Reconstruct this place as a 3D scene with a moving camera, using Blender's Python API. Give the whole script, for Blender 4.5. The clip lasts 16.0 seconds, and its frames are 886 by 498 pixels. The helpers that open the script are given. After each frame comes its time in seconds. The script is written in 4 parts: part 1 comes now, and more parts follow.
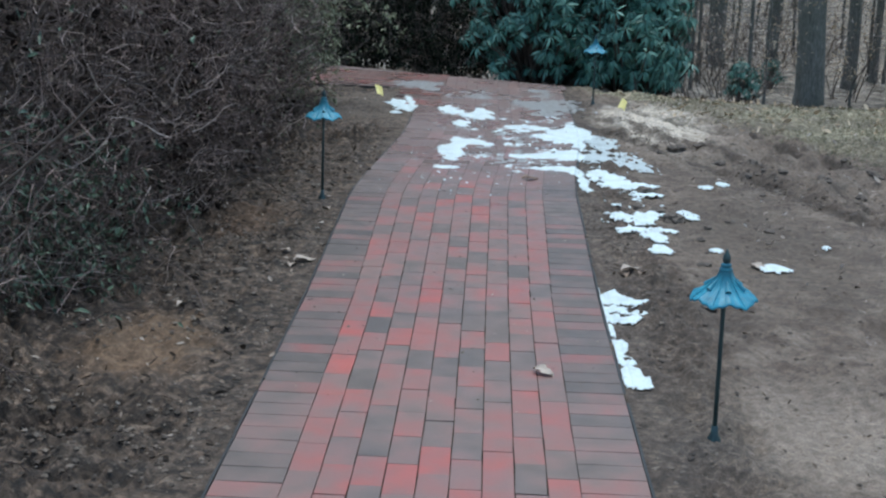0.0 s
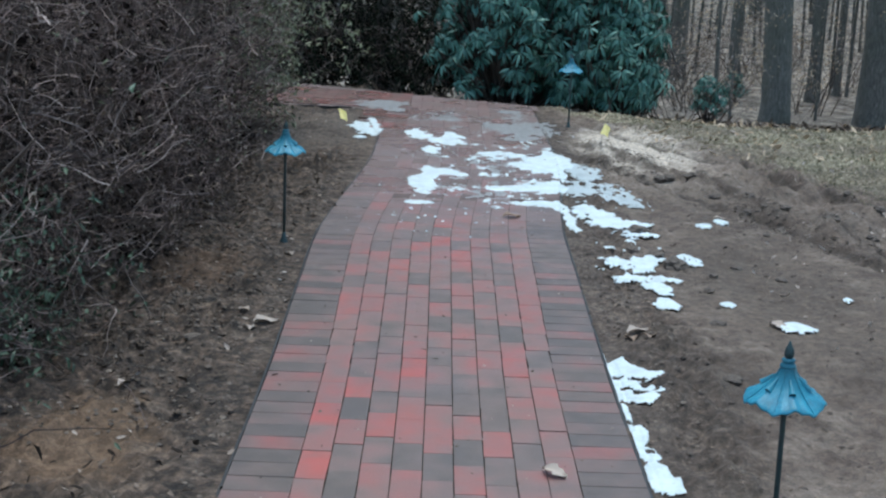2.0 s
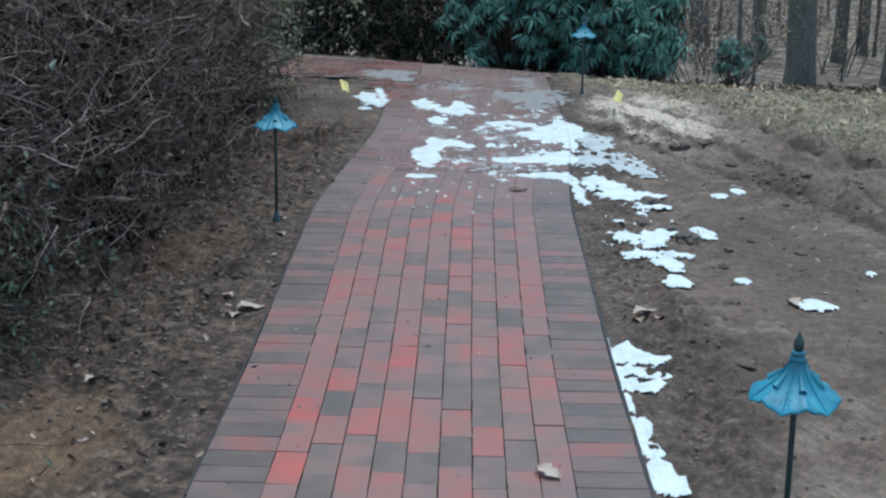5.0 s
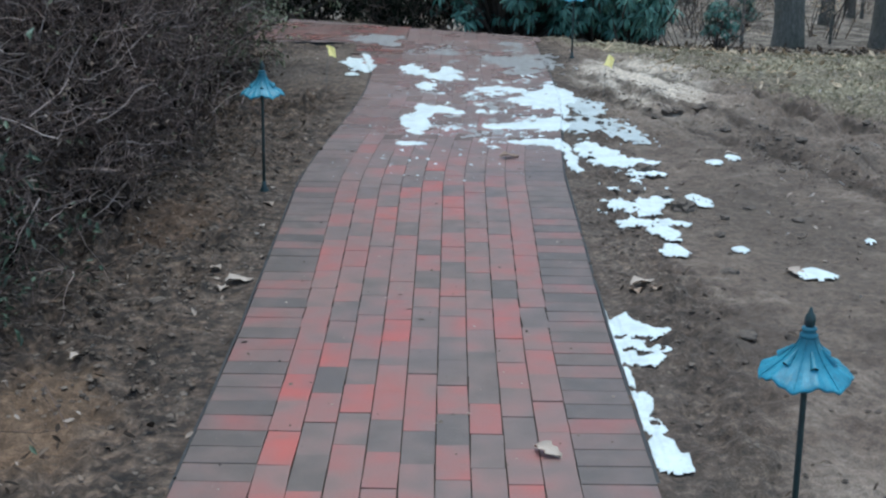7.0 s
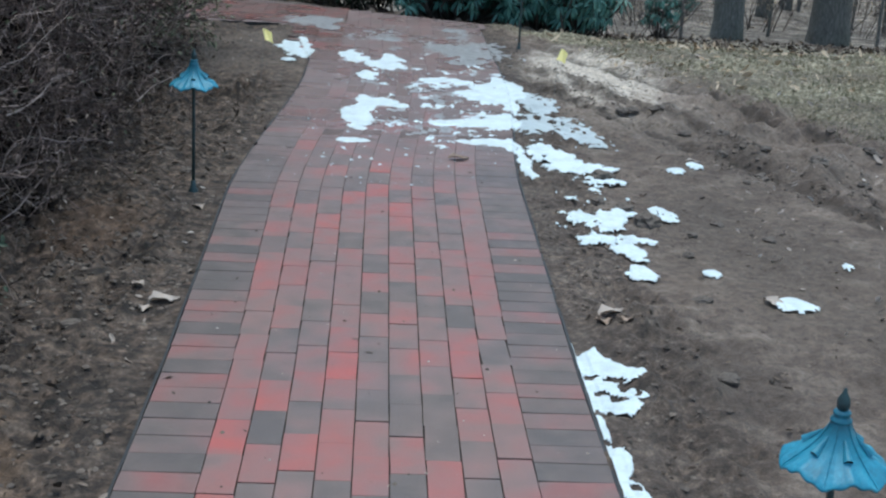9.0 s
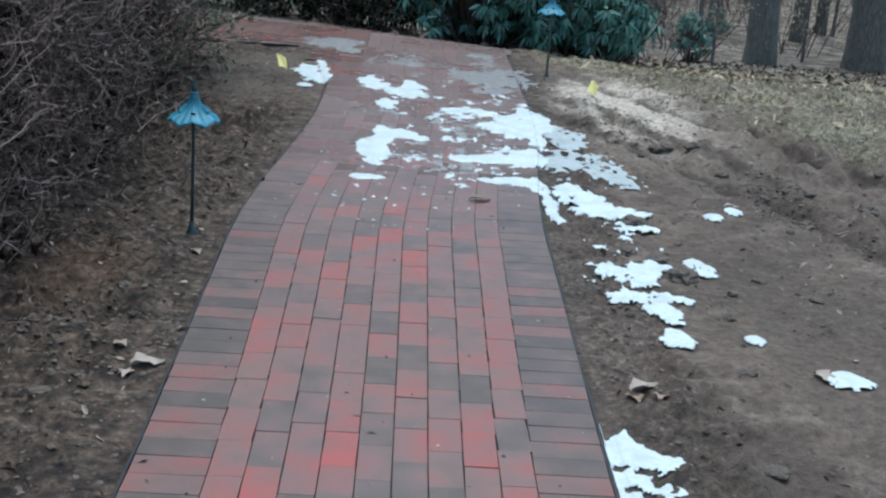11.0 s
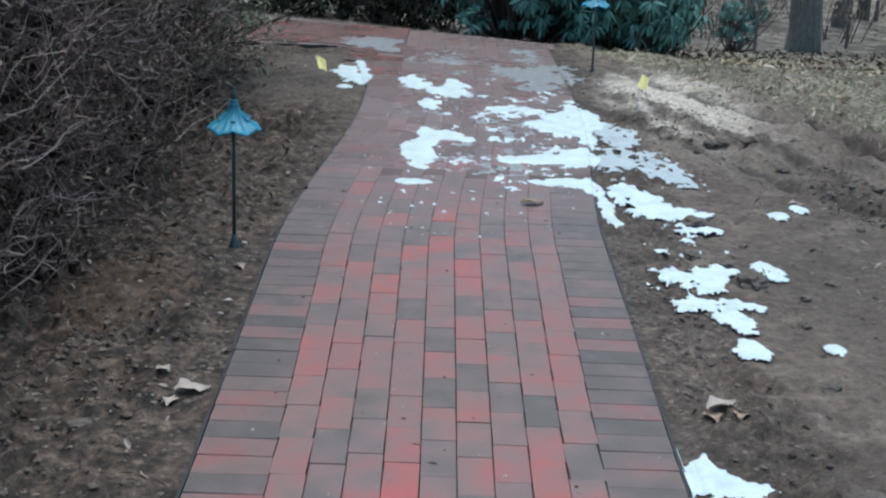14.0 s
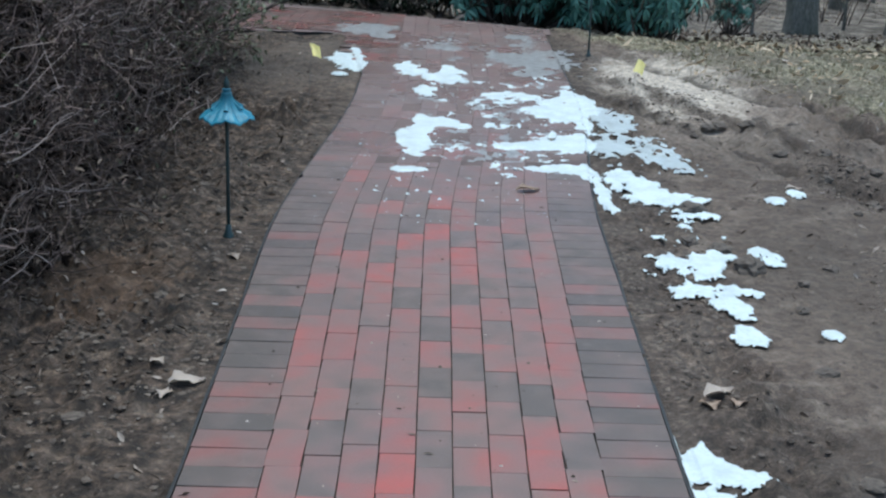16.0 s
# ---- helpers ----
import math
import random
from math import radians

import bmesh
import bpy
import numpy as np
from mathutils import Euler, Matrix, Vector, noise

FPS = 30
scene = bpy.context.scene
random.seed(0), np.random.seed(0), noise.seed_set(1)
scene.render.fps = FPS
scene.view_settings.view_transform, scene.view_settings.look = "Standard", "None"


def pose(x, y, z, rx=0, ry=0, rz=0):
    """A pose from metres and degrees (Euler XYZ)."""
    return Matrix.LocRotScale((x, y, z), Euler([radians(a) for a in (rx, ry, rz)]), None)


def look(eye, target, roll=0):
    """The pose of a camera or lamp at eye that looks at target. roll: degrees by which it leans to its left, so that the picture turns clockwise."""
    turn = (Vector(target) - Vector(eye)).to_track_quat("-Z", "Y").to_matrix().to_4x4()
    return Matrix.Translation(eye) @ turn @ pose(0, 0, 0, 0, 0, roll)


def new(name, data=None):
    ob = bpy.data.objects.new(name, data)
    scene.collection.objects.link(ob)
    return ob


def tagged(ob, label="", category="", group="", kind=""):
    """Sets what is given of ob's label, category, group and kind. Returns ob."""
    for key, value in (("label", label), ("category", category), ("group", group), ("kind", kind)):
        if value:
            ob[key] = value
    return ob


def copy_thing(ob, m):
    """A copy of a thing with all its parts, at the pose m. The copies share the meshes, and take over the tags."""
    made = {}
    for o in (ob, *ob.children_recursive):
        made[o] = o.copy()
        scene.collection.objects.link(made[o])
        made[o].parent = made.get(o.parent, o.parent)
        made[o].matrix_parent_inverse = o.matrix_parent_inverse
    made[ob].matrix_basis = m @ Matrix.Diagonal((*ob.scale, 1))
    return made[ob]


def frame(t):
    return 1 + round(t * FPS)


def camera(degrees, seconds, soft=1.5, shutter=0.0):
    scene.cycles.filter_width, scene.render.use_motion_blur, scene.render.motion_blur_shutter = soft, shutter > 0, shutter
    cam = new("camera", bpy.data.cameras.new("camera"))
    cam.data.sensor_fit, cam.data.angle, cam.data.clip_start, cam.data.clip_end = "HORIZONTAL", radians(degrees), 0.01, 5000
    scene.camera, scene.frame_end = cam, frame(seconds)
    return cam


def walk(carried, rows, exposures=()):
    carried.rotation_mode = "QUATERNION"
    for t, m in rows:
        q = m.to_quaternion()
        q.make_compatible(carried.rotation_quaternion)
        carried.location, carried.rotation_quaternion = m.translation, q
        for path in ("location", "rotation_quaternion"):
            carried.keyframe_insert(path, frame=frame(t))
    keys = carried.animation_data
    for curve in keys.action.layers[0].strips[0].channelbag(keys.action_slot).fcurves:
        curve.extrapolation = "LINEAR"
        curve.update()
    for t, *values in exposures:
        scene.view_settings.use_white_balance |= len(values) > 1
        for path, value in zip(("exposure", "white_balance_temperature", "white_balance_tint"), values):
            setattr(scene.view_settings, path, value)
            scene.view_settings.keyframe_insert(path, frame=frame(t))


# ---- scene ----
cam = camera(38.0, 16.0, soft=2.3)
PATH = [
    (0, (0.115, -0.059, 1.601), (0.056, 1.878, 1.104), 1.8),
    (0.5, (0.144, 0.155, 1.617), (0.092, 2.076, 1.063), 1.0),
    (1, (0.034, 0.412, 1.621), (0.074, 2.349, 1.127), 1.2),
    (1.5, (-0.033, 0.573, 1.605), (0.061, 2.505, 1.097), 1.6),
    (2, (-0.039, 0.719, 1.624), (-0.024, 2.659, 1.14), 2.2),
    (2.5, (0.018, 0.876, 1.615), (-0.015, 2.822, 1.157), 2.5),
    (3, (0.064, 0.99, 1.603), (0.033, 2.936, 1.14), 2.2),
    (3.5, (0.09, 1.041, 1.589), (0.076, 2.973, 1.073), 2.2),
    (3.7, (0.09, 1.045, 1.589), (0.095, 2.975, 1.066), 1.8),
    (5.8, (0.115, 1.037, 1.592), (0.065, 2.959, 1.042), 0.2),
    (6, (0.119, 1.036, 1.578), (0.078, 2.948, 0.994), -0.2),
    (6.5, (0.114, 1.051, 1.589), (0.158, 2.969, 1.025), 0.8),
    (7, (0.069, 1.159, 1.581), (0.065, 3.071, 0.996), 0.7),
    (7.5, (0.008, 1.283, 1.605), (0.095, 3.206, 1.062), 1.0),
    (8, (-0.041, 1.376, 1.591), (0.114, 3.286, 1.018), 1.2),
    (8.2, (-0.061, 1.413, 1.594), (0.08, 3.315, 0.993), 1.9),
    (10.3, (0.053, 2.07, 1.577), (0.174, 3.968, 0.957), 4.1),
    (10.5, (0.041, 2.093, 1.578), (0.166, 3.993, 0.966), 4.2),
    (11, (0.021, 2.138, 1.596), (0.096, 4.046, 1.0), 4.0),
    (11.5, (-0.004, 2.187, 1.6), (0.103, 4.088, 0.987), 3.9),
    (12, (-0.026, 2.255, 1.589), (0.054, 4.155, 0.97), 3.4),
    (12.5, (-0.05, 2.316, 1.571), (0.008, 4.211, 0.934), 2.2),
    (13, (-0.062, 2.362, 1.574), (-0.052, 4.26, 0.945), 2.3),
    (13.5, (-0.048, 2.399, 1.575), (-0.078, 4.314, 1.0), 2.4),
    (14, (-0.037, 2.394, 1.57), (-0.02, 4.3, 0.964), 2.2),
    (14.5, (-0.048, 2.409, 1.575), (-0.055, 4.312, 0.959), 1.5),
    (15, (-0.017, 2.425, 1.572), (0.004, 4.322, 0.939), 1.2),
    (15.5, (-0.03, 2.44, 1.571), (-0.032, 4.34, 0.946), 1.7),
    (16, (-0.023, 2.423, 1.571), (-0.004, 4.322, 0.944), 1.7),
]
walk(cam, [(t, look(eye, target, roll)) for t, eye, target, roll in PATH], [(0, 0.88, 6300, -3), (16, 0.88, 6300, -3)])

# ---- world, sun ----
world = bpy.data.worlds.new("overcast_sky")
scene.world = world
world.use_nodes = True
wt = world.node_tree
sky = wt.nodes.new("ShaderNodeTexSky")
sky.sky_type, sky.sun_disc = "NISHITA", False
sky.sun_elevation, sky.sun_rotation = radians(77.3), radians(5)
sky.air_density, sky.dust_density, sky.ozone_density = 1.0, 1.6, 1.0
wt.links.new(sky.outputs[0], wt.nodes["Background"].inputs[0])
wt.nodes["Background"].inputs[1].default_value = 0.15
sun_data = bpy.data.lights.new("sun", "SUN")
sun_data.energy, sun_data.angle, sun_data.color = 1.05, radians(50), (1.0, 0.98, 0.95)
sun_ob = new("sun", sun_data)
sun_ob.matrix_world = look((0.23, 2.6, 11.6), (0, 0, 0))


# ---- materials ----
def material(name):
    m = bpy.data.materials.new(name)
    m.use_nodes = True
    return m, m.node_tree.nodes, m.node_tree.links, m.node_tree.nodes["Principled BSDF"]


def ramp(nodes, links, source, stops):
    r = nodes.new("ShaderNodeValToRGB")
    els = r.color_ramp.elements
    while len(els) < len(stops):
        els.new(0.5)
    for e, (p, c) in zip(els, stops):
        e.position, e.color = p, (*c, 1)
    links.new(source, r.inputs[0])
    return r.outputs[0]


def noise_tex(nodes, links, vector, scale, detail=4.0, rough=0.55, distortion=0.0):
    n = nodes.new("ShaderNodeTexNoise")
    n.inputs["Scale"].default_value, n.inputs["Detail"].default_value = scale, detail
    n.inputs["Roughness"].default_value, n.inputs["Distortion"].default_value = rough, distortion
    if vector is not None:
        links.new(vector, n.inputs["Vector"])
    return n.outputs["Fac"]


def calc(nodes, links, op, a, b, clamp=False):
    n = nodes.new("ShaderNodeMath")
    n.operation, n.use_clamp = op, clamp
    for k, v in enumerate((a, b)):
        if isinstance(v, (int, float)):
            n.inputs[k].default_value = v
        else:
            links.new(v, n.inputs[k])
    return n.outputs[0]


def mix(nodes, links, fac, a, b, blend="MIX"):
    n = nodes.new("ShaderNodeMix")
    n.data_type, n.blend_type = "RGBA", blend
    for k, v in ((0, fac), (6, a), (7, b)):
        if isinstance(v, (int, float)):
            n.inputs[k].default_value = v
        elif isinstance(v, tuple):
            n.inputs[k].default_value = (*v, 1)
        else:
            links.new(v, n.inputs[k])
    return n.outputs[2]


def bump(nodes, links, shader, height, strength, distance):
    b = nodes.new("ShaderNodeBump")
    b.inputs["Strength"].default_value, b.inputs["Distance"].default_value = strength, distance
    links.new(height, b.inputs["Height"])
    links.new(b.outputs[0], shader.inputs["Normal"])


def position(nodes):
    return nodes.new("ShaderNodeNewGeometry").outputs["Position"]


def brick_material(name, islands, firing=0.0, scatter_by=0.1, haze_mix=0.78, grime=0.0):
    """Clay paver fired grey (0) to red (1), with the flash marks of the kiln across each face."""
    m, n, l, s = material(name)
    geo = n.new("ShaderNodeNewGeometry")
    pos = geo.outputs["Position"]
    rnd = geo.outputs["Random Per Island"] if islands else n.new("ShaderNodeObjectInfo").outputs["Random"]
    flash = noise_tex(n, l, pos, 6.0, 1.5)
    v = calc(n, l, "ADD", calc(n, l, "MULTIPLY", calc(n, l, "SUBTRACT", rnd, 0.5), scatter_by), calc(n, l, "MULTIPLY", calc(n, l, "SUBTRACT", flash, 0.5), 1.05))
    v = calc(n, l, "ADD", v, firing)
    base = ramp(n, l, v, [(0.0, (0.112, 0.089, 0.081)), (0.25, (0.162, 0.118, 0.107)), (0.48, (0.224, 0.132, 0.12)),
                          (0.72, (0.29, 0.114, 0.104)), (1.0, (0.395, 0.094, 0.08))])
    grain = noise_tex(n, l, pos, 260, 3.0, 0.7)
    dirt = noise_tex(n, l, pos, 14, 5.0, 0.65)
    base = mix(n, l, 0.35, base, ramp(n, l, grain, [(0.25, (0.35, 0.35, 0.35)), (0.75, (1.3, 1.3, 1.3))]), "MULTIPLY")
    base = mix(n, l, ramp(n, l, dirt, [(0.52, (0, 0, 0)), (0.8, (0.5, 0.5, 0.5))]), base, (0.16, 0.128, 0.112))
    if grime:
        base = mix(n, l, ramp(n, l, dirt, [(0.3, (grime * 1.5,) * 3), (0.7, (grime * 0.5,) * 3)]), base, (0.05, 0.042, 0.038))
    film = noise_tex(n, l, pos, 1.6, 3.0, 0.6)
    xyz = n.new("ShaderNodeSeparateXYZ")
    l.new(pos, xyz.inputs[0])
    # frost film plus wet sheen and haze, painted in paler with distance
    frost_haze = calc(n, l, "DIVIDE", calc(n, l, "ADD", calc(n, l, "SUBTRACT", xyz.outputs[1], 6.5), calc(n, l, "MULTIPLY", calc(n, l, "SUBTRACT", dirt, 0.5), 4.0)), 3.4, True)
    base = mix(n, l, calc(n, l, "MULTIPLY", frost_haze, haze_mix), base, (0.24, 0.178, 0.17))
    l.new(base, s.inputs["Base Color"])
    wet = calc(n, l, "DIVIDE", calc(n, l, "SUBTRACT", xyz.outputs[1], 6.8), 2.0, True)
    l.new(calc(n, l, "SUBTRACT", ramp(n, l, film, [(0.35, (0.4,) * 3), (0.65, (0.6,) * 3)]), calc(n, l, "MULTIPLY", wet, 0.2)), s.inputs["Roughness"])
    bump(n, l, s, grain, 0.35, 0.0015)
    return m


def ground_material():
    m, n, l, s = material("soil")
    pos = position(n)
    big, mid = noise_tex(n, l, pos, 0.9, 5.0, 0.6), noise_tex(n, l, pos, 5.5, 6.0, 0.68, 0.15)
    fine, grit = noise_tex(n, l, pos, 30, 5.0, 0.72, 0.1), noise_tex(n, l, pos, 160, 3.0, 0.7)
    soil = ramp(n, l, mid, [(0.34, (0.075, 0.053, 0.041)), (0.46, (0.135, 0.1, 0.08)), (0.56, (0.18, 0.14, 0.114)), (0.7, (0.25, 0.203, 0.168))])
    litter = ramp(n, l, fine, [(0.34, (0.014, 0.01, 0.008)), (0.5, (0.052, 0.036, 0.028)), (0.62, (0.12, 0.088, 0.068)), (0.76, (0.29, 0.235, 0.195))])
    xyz = n.new("ShaderNodeSeparateXYZ")
    l.new(pos, xyz.inputs[0])
    x, y = xyz.outputs[0], xyz.outputs[1]
    ragged = calc(n, l, "MULTIPLY", calc(n, l, "SUBTRACT", mid, 0.5), 1.6)

    def patch(cx, cy, rx, ry, soft=0.5):
        dx = calc(n, l, "DIVIDE", calc(n, l, "SUBTRACT", x, cx), rx)
        dy = calc(n, l, "DIVIDE", calc(n, l, "SUBTRACT", y, cy), ry)
        d = calc(n, l, "SQRT", calc(n, l, "ADD", calc(n, l, "MULTIPLY", dx, dx), calc(n, l, "MULTIPLY", dy, dy)), 0)
        d = calc(n, l, "ADD", d, ragged)
        return calc(n, l, "DIVIDE", calc(n, l, "SUBTRACT", 1.0, d), soft, True)

    def past(coord, start, width, wobble=1.0):
        return calc(n, l, "DIVIDE", calc(n, l, "ADD", calc(n, l, "SUBTRACT", coord, start), calc(n, l, "MULTIPLY", ragged, wobble)), width, True)

    leaf_fac = calc(n, l, "MULTIPLY", calc(n, l, "SUBTRACT", 1.0, past(x, -0.75, 0.3, 0.4), True), 0.85)
    mudbank = calc(n, l, "MULTIPLY", past(x, -1.35, 0.3, 0.5), leaf_fac)
    col = mix(n, l, leaf_fac, soil, litter)
    # grey mud; its near-black stop paints in shadow gaps between the leaves
    mud_with_gap_shade = ramp(n, l, noise_tex(n, l, pos, 8.5, 5.0, 0.66, 0.4), [(0.38, (0.012, 0.009, 0.007)), (0.47, (0.054, 0.038, 0.029)), (0.56, (0.122, 0.092, 0.073)), (0.7, (0.225, 0.182, 0.15))])
    col = mix(n, l, calc(n, l, "MULTIPLY", mudbank, 0.8), col, mud_with_gap_shade)
    clump = noise_tex(n, l, pos, 15, 4.0, 0.65, 0.3)
    col = mix(n, l, calc(n, l, "MULTIPLY", leaf_fac, 0.9), col, ramp(n, l, clump, [(0.38, (0.24, 0.21, 0.19)), (0.48, (0.85, 0.8, 0.76)), (0.64, (1.45, 1.36, 1.27))]), "MULTIPLY")
    col = mix(n, l, calc(n, l, "MULTIPLY", patch(-1.15, 4.6, 0.3, 0.5), 0.6), col, (0.23, 0.145, 0.088))
    col = mix(n, l, calc(n, l, "MULTIPLY", patch(-1.2, 6.7, 0.3, 0.45), 0.5), col, (0.15, 0.09, 0.055))
    col = mix(n, l, calc(n, l, "MULTIPLY", patch(-0.95, 11.2, 0.55, 1.2, 0.4), 0.75), col, (0.165, 0.13, 0.108))
    col = mix(n, l, calc(n, l, "MULTIPLY", patch(1.0, 5.3, 0.42, 0.7), 0.6), col, (0.09, 0.068, 0.055))
    col = mix(n, l, calc(n, l, "MULTIPLY", patch(1.25, 3.95, 0.65, 0.62), 0.8), col, (0.29, 0.235, 0.195))
    col = mix(n, l, calc(n, l, "MULTIPLY", patch(1.65, 6.6, 0.65, 1.7, 0.6), 0.75), col, (0.135, 0.103, 0.082))
    u = calc(n, l, "ADD", calc(n, l, "SUBTRACT", x, 1.4), calc(n, l, "MULTIPLY", calc(n, l, "SUBTRACT", y, 9.37), 0.42))

    def band(middle, width, strength):
        d = calc(n, l, "ABSOLUTE", calc(n, l, "SUBTRACT", u, middle), 0)
        d = calc(n, l, "DIVIDE", calc(n, l, "ADD", calc(n, l, "SUBTRACT", width, d), calc(n, l, "MULTIPLY", ragged, 0.16)), width, True)
        d = calc(n, l, "MULTIPLY", calc(n, l, "MULTIPLY", d, past(y, 6.4, 0.8, 0.3)), calc(n, l, "SUBTRACT", 1.0, past(y, 11.4, 0.8, 0.3), True))
        return calc(n, l, "MULTIPLY", d, strength)

    col = mix(n, l, band(0.5, 0.55, 0.6), col, (0.2, 0.158, 0.13))
    col = mix(n, l, calc(n, l, "MULTIPLY", patch(1.62, 10.2, 0.6, 1.7, 0.6), 0.6), col, (0.36, 0.3, 0.252))
    col = mix(n, l, calc(n, l, "MULTIPLY", patch(1.5, 10.75, 0.55, 1.25, 0.45), 0.92), col, (0.63, 0.555, 0.475))
    col = mix(n, l, calc(n, l, "MULTIPLY", patch(1.15, 9.95, 0.13, 0.35, 0.4), 0.7), col, (0.1, 0.072, 0.055))
    # dark bands along the ruts: turned wet earth, with furrow shade painted in
    col = mix(n, l, band(0.0, 0.085, 0.8), col, (0.04, 0.028, 0.021))
    col = mix(n, l, band(0.3, 0.09, 0.75), col, (0.07, 0.05, 0.038))
    col = mix(n, l, band(0.95, 0.08, 0.85), col, (0.042, 0.03, 0.023))
    strip_x = calc(n, l, "SUBTRACT", 1.0, past(x, 0.95, 0.18, 0.25), True)
    beside = calc(n, l, "MULTIPLY", strip_x, past(x, 0.0, 0.2, 0.0))
    col = mix(n, l, calc(n, l, "MULTIPLY", beside, 0.55), col, litter)
    turf = ramp(n, l, fine, [(0.32, (0.075, 0.068, 0.042)), (0.52, (0.235, 0.21, 0.14)), (0.72, (0.46, 0.41, 0.32))])
    col = mix(n, l, calc(n, l, "MULTIPLY", past(u, 1.1, 0.35, 0.5), ramp(n, l, big, [(0.38, (0.35,) * 3), (0.55, (0.95,) * 3)])), col, turf)
    blotch = calc(n, l, "ADD", calc(n, l, "MULTIPLY", noise_tex(n, l, pos, 2.3, 6.0, 0.75), 0.65), calc(n, l, "MULTIPLY", fine, 0.35))
    woods = ramp(n, l, blotch, [(0.4, (0.055, 0.045, 0.036)), (0.5, (0.2, 0.166, 0.136)), (0.6, (0.48, 0.42, 0.355))])
    edge = calc(n, l, "SUBTRACT", y, calc(n, l, "MULTIPLY", past(x, 2.2, 1.4, 0.3), 7.0))
    col = mix(n, l, past(edge, 13.3, 1.2, 0.8), col, woods)
    # shade under the shrubs behind the bend, painted onto the ground
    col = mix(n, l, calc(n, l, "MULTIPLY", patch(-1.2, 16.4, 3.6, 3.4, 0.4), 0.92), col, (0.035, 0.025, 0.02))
    col = mix(n, l, 0.45, col, ramp(n, l, grit, [(0.3, (0.25, 0.25, 0.25)), (0.7, (1.6, 1.6, 1.6))]), "MULTIPLY")
    col = mix(n, l, 0.45, col, ramp(n, l, fine, [(0.34, (0.2, 0.19, 0.18)), (0.66, (1.8, 1.8, 1.8))]), "MULTIPLY")
    col = mix(n, l, 0.4, col, ramp(n, l, big, [(0.36, (0.45, 0.42, 0.4)), (0.64, (1.3, 1.28, 1.25))]), "MULTIPLY")
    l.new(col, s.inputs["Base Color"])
    s.inputs["Roughness"].default_value = 0.85
    bump(n, l, s, calc(n, l, "ADD", fine, calc(n, l, "MULTIPLY", grit, 0.4)), 0.9, 0.02)
    return m


def snow_material(name, tone):
    m, n, l, s = material(name)
    pos = position(n)
    g = noise_tex(n, l, pos, 45, 5.0, 0.7)
    dirt = noise_tex(n, l, pos, 9, 5.0, 0.7)
    col = mix(n, l, ramp(n, l, dirt, [(0.42, (0, 0, 0)), (0.66, (0.8, 0.8, 0.8))]), tone, tuple(c * 0.75 for c in tone))
    col = mix(n, l, ramp(n, l, g, [(0.52, (0, 0, 0)), (0.72, (0.45, 0.45, 0.45))]), col, tuple(c * 0.6 for c in tone))
    l.new(col, s.inputs["Base Color"])
    s.inputs["Roughness"].default_value = 0.5
    s.inputs["Subsurface Weight"].default_value = 0.15
    s.inputs["Subsurface Radius"].default_value = (0.02, 0.02, 0.025)
    bump(n, l, s, g, 0.5, 0.006)
    return m


def ice_material():
    m, n, l, s = material("thin_ice")
    pos = position(n)
    g = noise_tex(n, l, pos, 22, 5.0, 0.7)
    l.new(ramp(n, l, g, [(0.35, (0.2, 0.185, 0.185)), (0.65, (0.44, 0.45, 0.46))]), s.inputs["Base Color"])
    s.inputs["Roughness"].default_value = 0.3
    bump(n, l, s, g, 0.4, 0.004)
    return m


def varied(name, stops, rough=0.7, scale=20.0, islands=True, grain=120.0, relief=0.003, sheen=0.5):
    m, n, l, s = material(name)
    geo = n.new("ShaderNodeNewGeometry")
    g = noise_tex(n, l, geo.outputs["Position"], scale, 4.0, 0.65)
    f = noise_tex(n, l, geo.outputs["Position"], grain, 3.0, 0.7)
    if islands:
        v = calc(n, l, "ADD", calc(n, l, "MULTIPLY", geo.outputs["Random Per Island"], 0.75), calc(n, l, "MULTIPLY", g, 0.25))
    else:
        v = calc(n, l, "ADD", calc(n, l, "MULTIPLY", g, 0.7), calc(n, l, "MULTIPLY", f, 0.3))
    l.new(ramp(n, l, v, stops), s.inputs["Base Color"])
    s.inputs["Roughness"].default_value = rough
    s.inputs["Specular IOR Level"].default_value = sheen
    bump(n, l, s, f, 0.5, relief)
    return m


def blue_material():
    """Weathered blue paint, darker with patina towards the crown of the shade."""
    m, n, l, s = material("blue_verdigris_paint")
    obj = n.new("ShaderNodeTexCoord").outputs["Object"]
    cloud, grain = noise_tex(n, l, obj, 22, 4.0, 0.65), noise_tex(n, l, obj, 120, 3.0, 0.7)
    v = calc(n, l, "ADD", calc(n, l, "MULTIPLY", cloud, 0.7), calc(n, l, "MULTIPLY", grain, 0.3))
    paint = ramp(n, l, v, [(0.3, (0.012, 0.12, 0.18)), (0.52, (0.03, 0.25, 0.37)), (0.75, (0.09, 0.4, 0.52))])
    xyz = n.new("ShaderNodeSeparateXYZ")
    l.new(obj, xyz.inputs[0])
    age = calc(n, l, "DIVIDE", calc(n, l, "ADD", calc(n, l, "SUBTRACT", xyz.outputs[2], 0.505), calc(n, l, "MULTIPLY", calc(n, l, "SUBTRACT", cloud, 0.5), 0.06)), 0.06, True)
    l.new(mix(n, l, calc(n, l, "MULTIPLY", age, 0.65), paint, (0.012, 0.085, 0.115)), s.inputs["Base Color"])
    s.inputs["Roughness"].default_value = 0.42
    bump(n, l, s, grain, 0.5, 0.002)
    return m


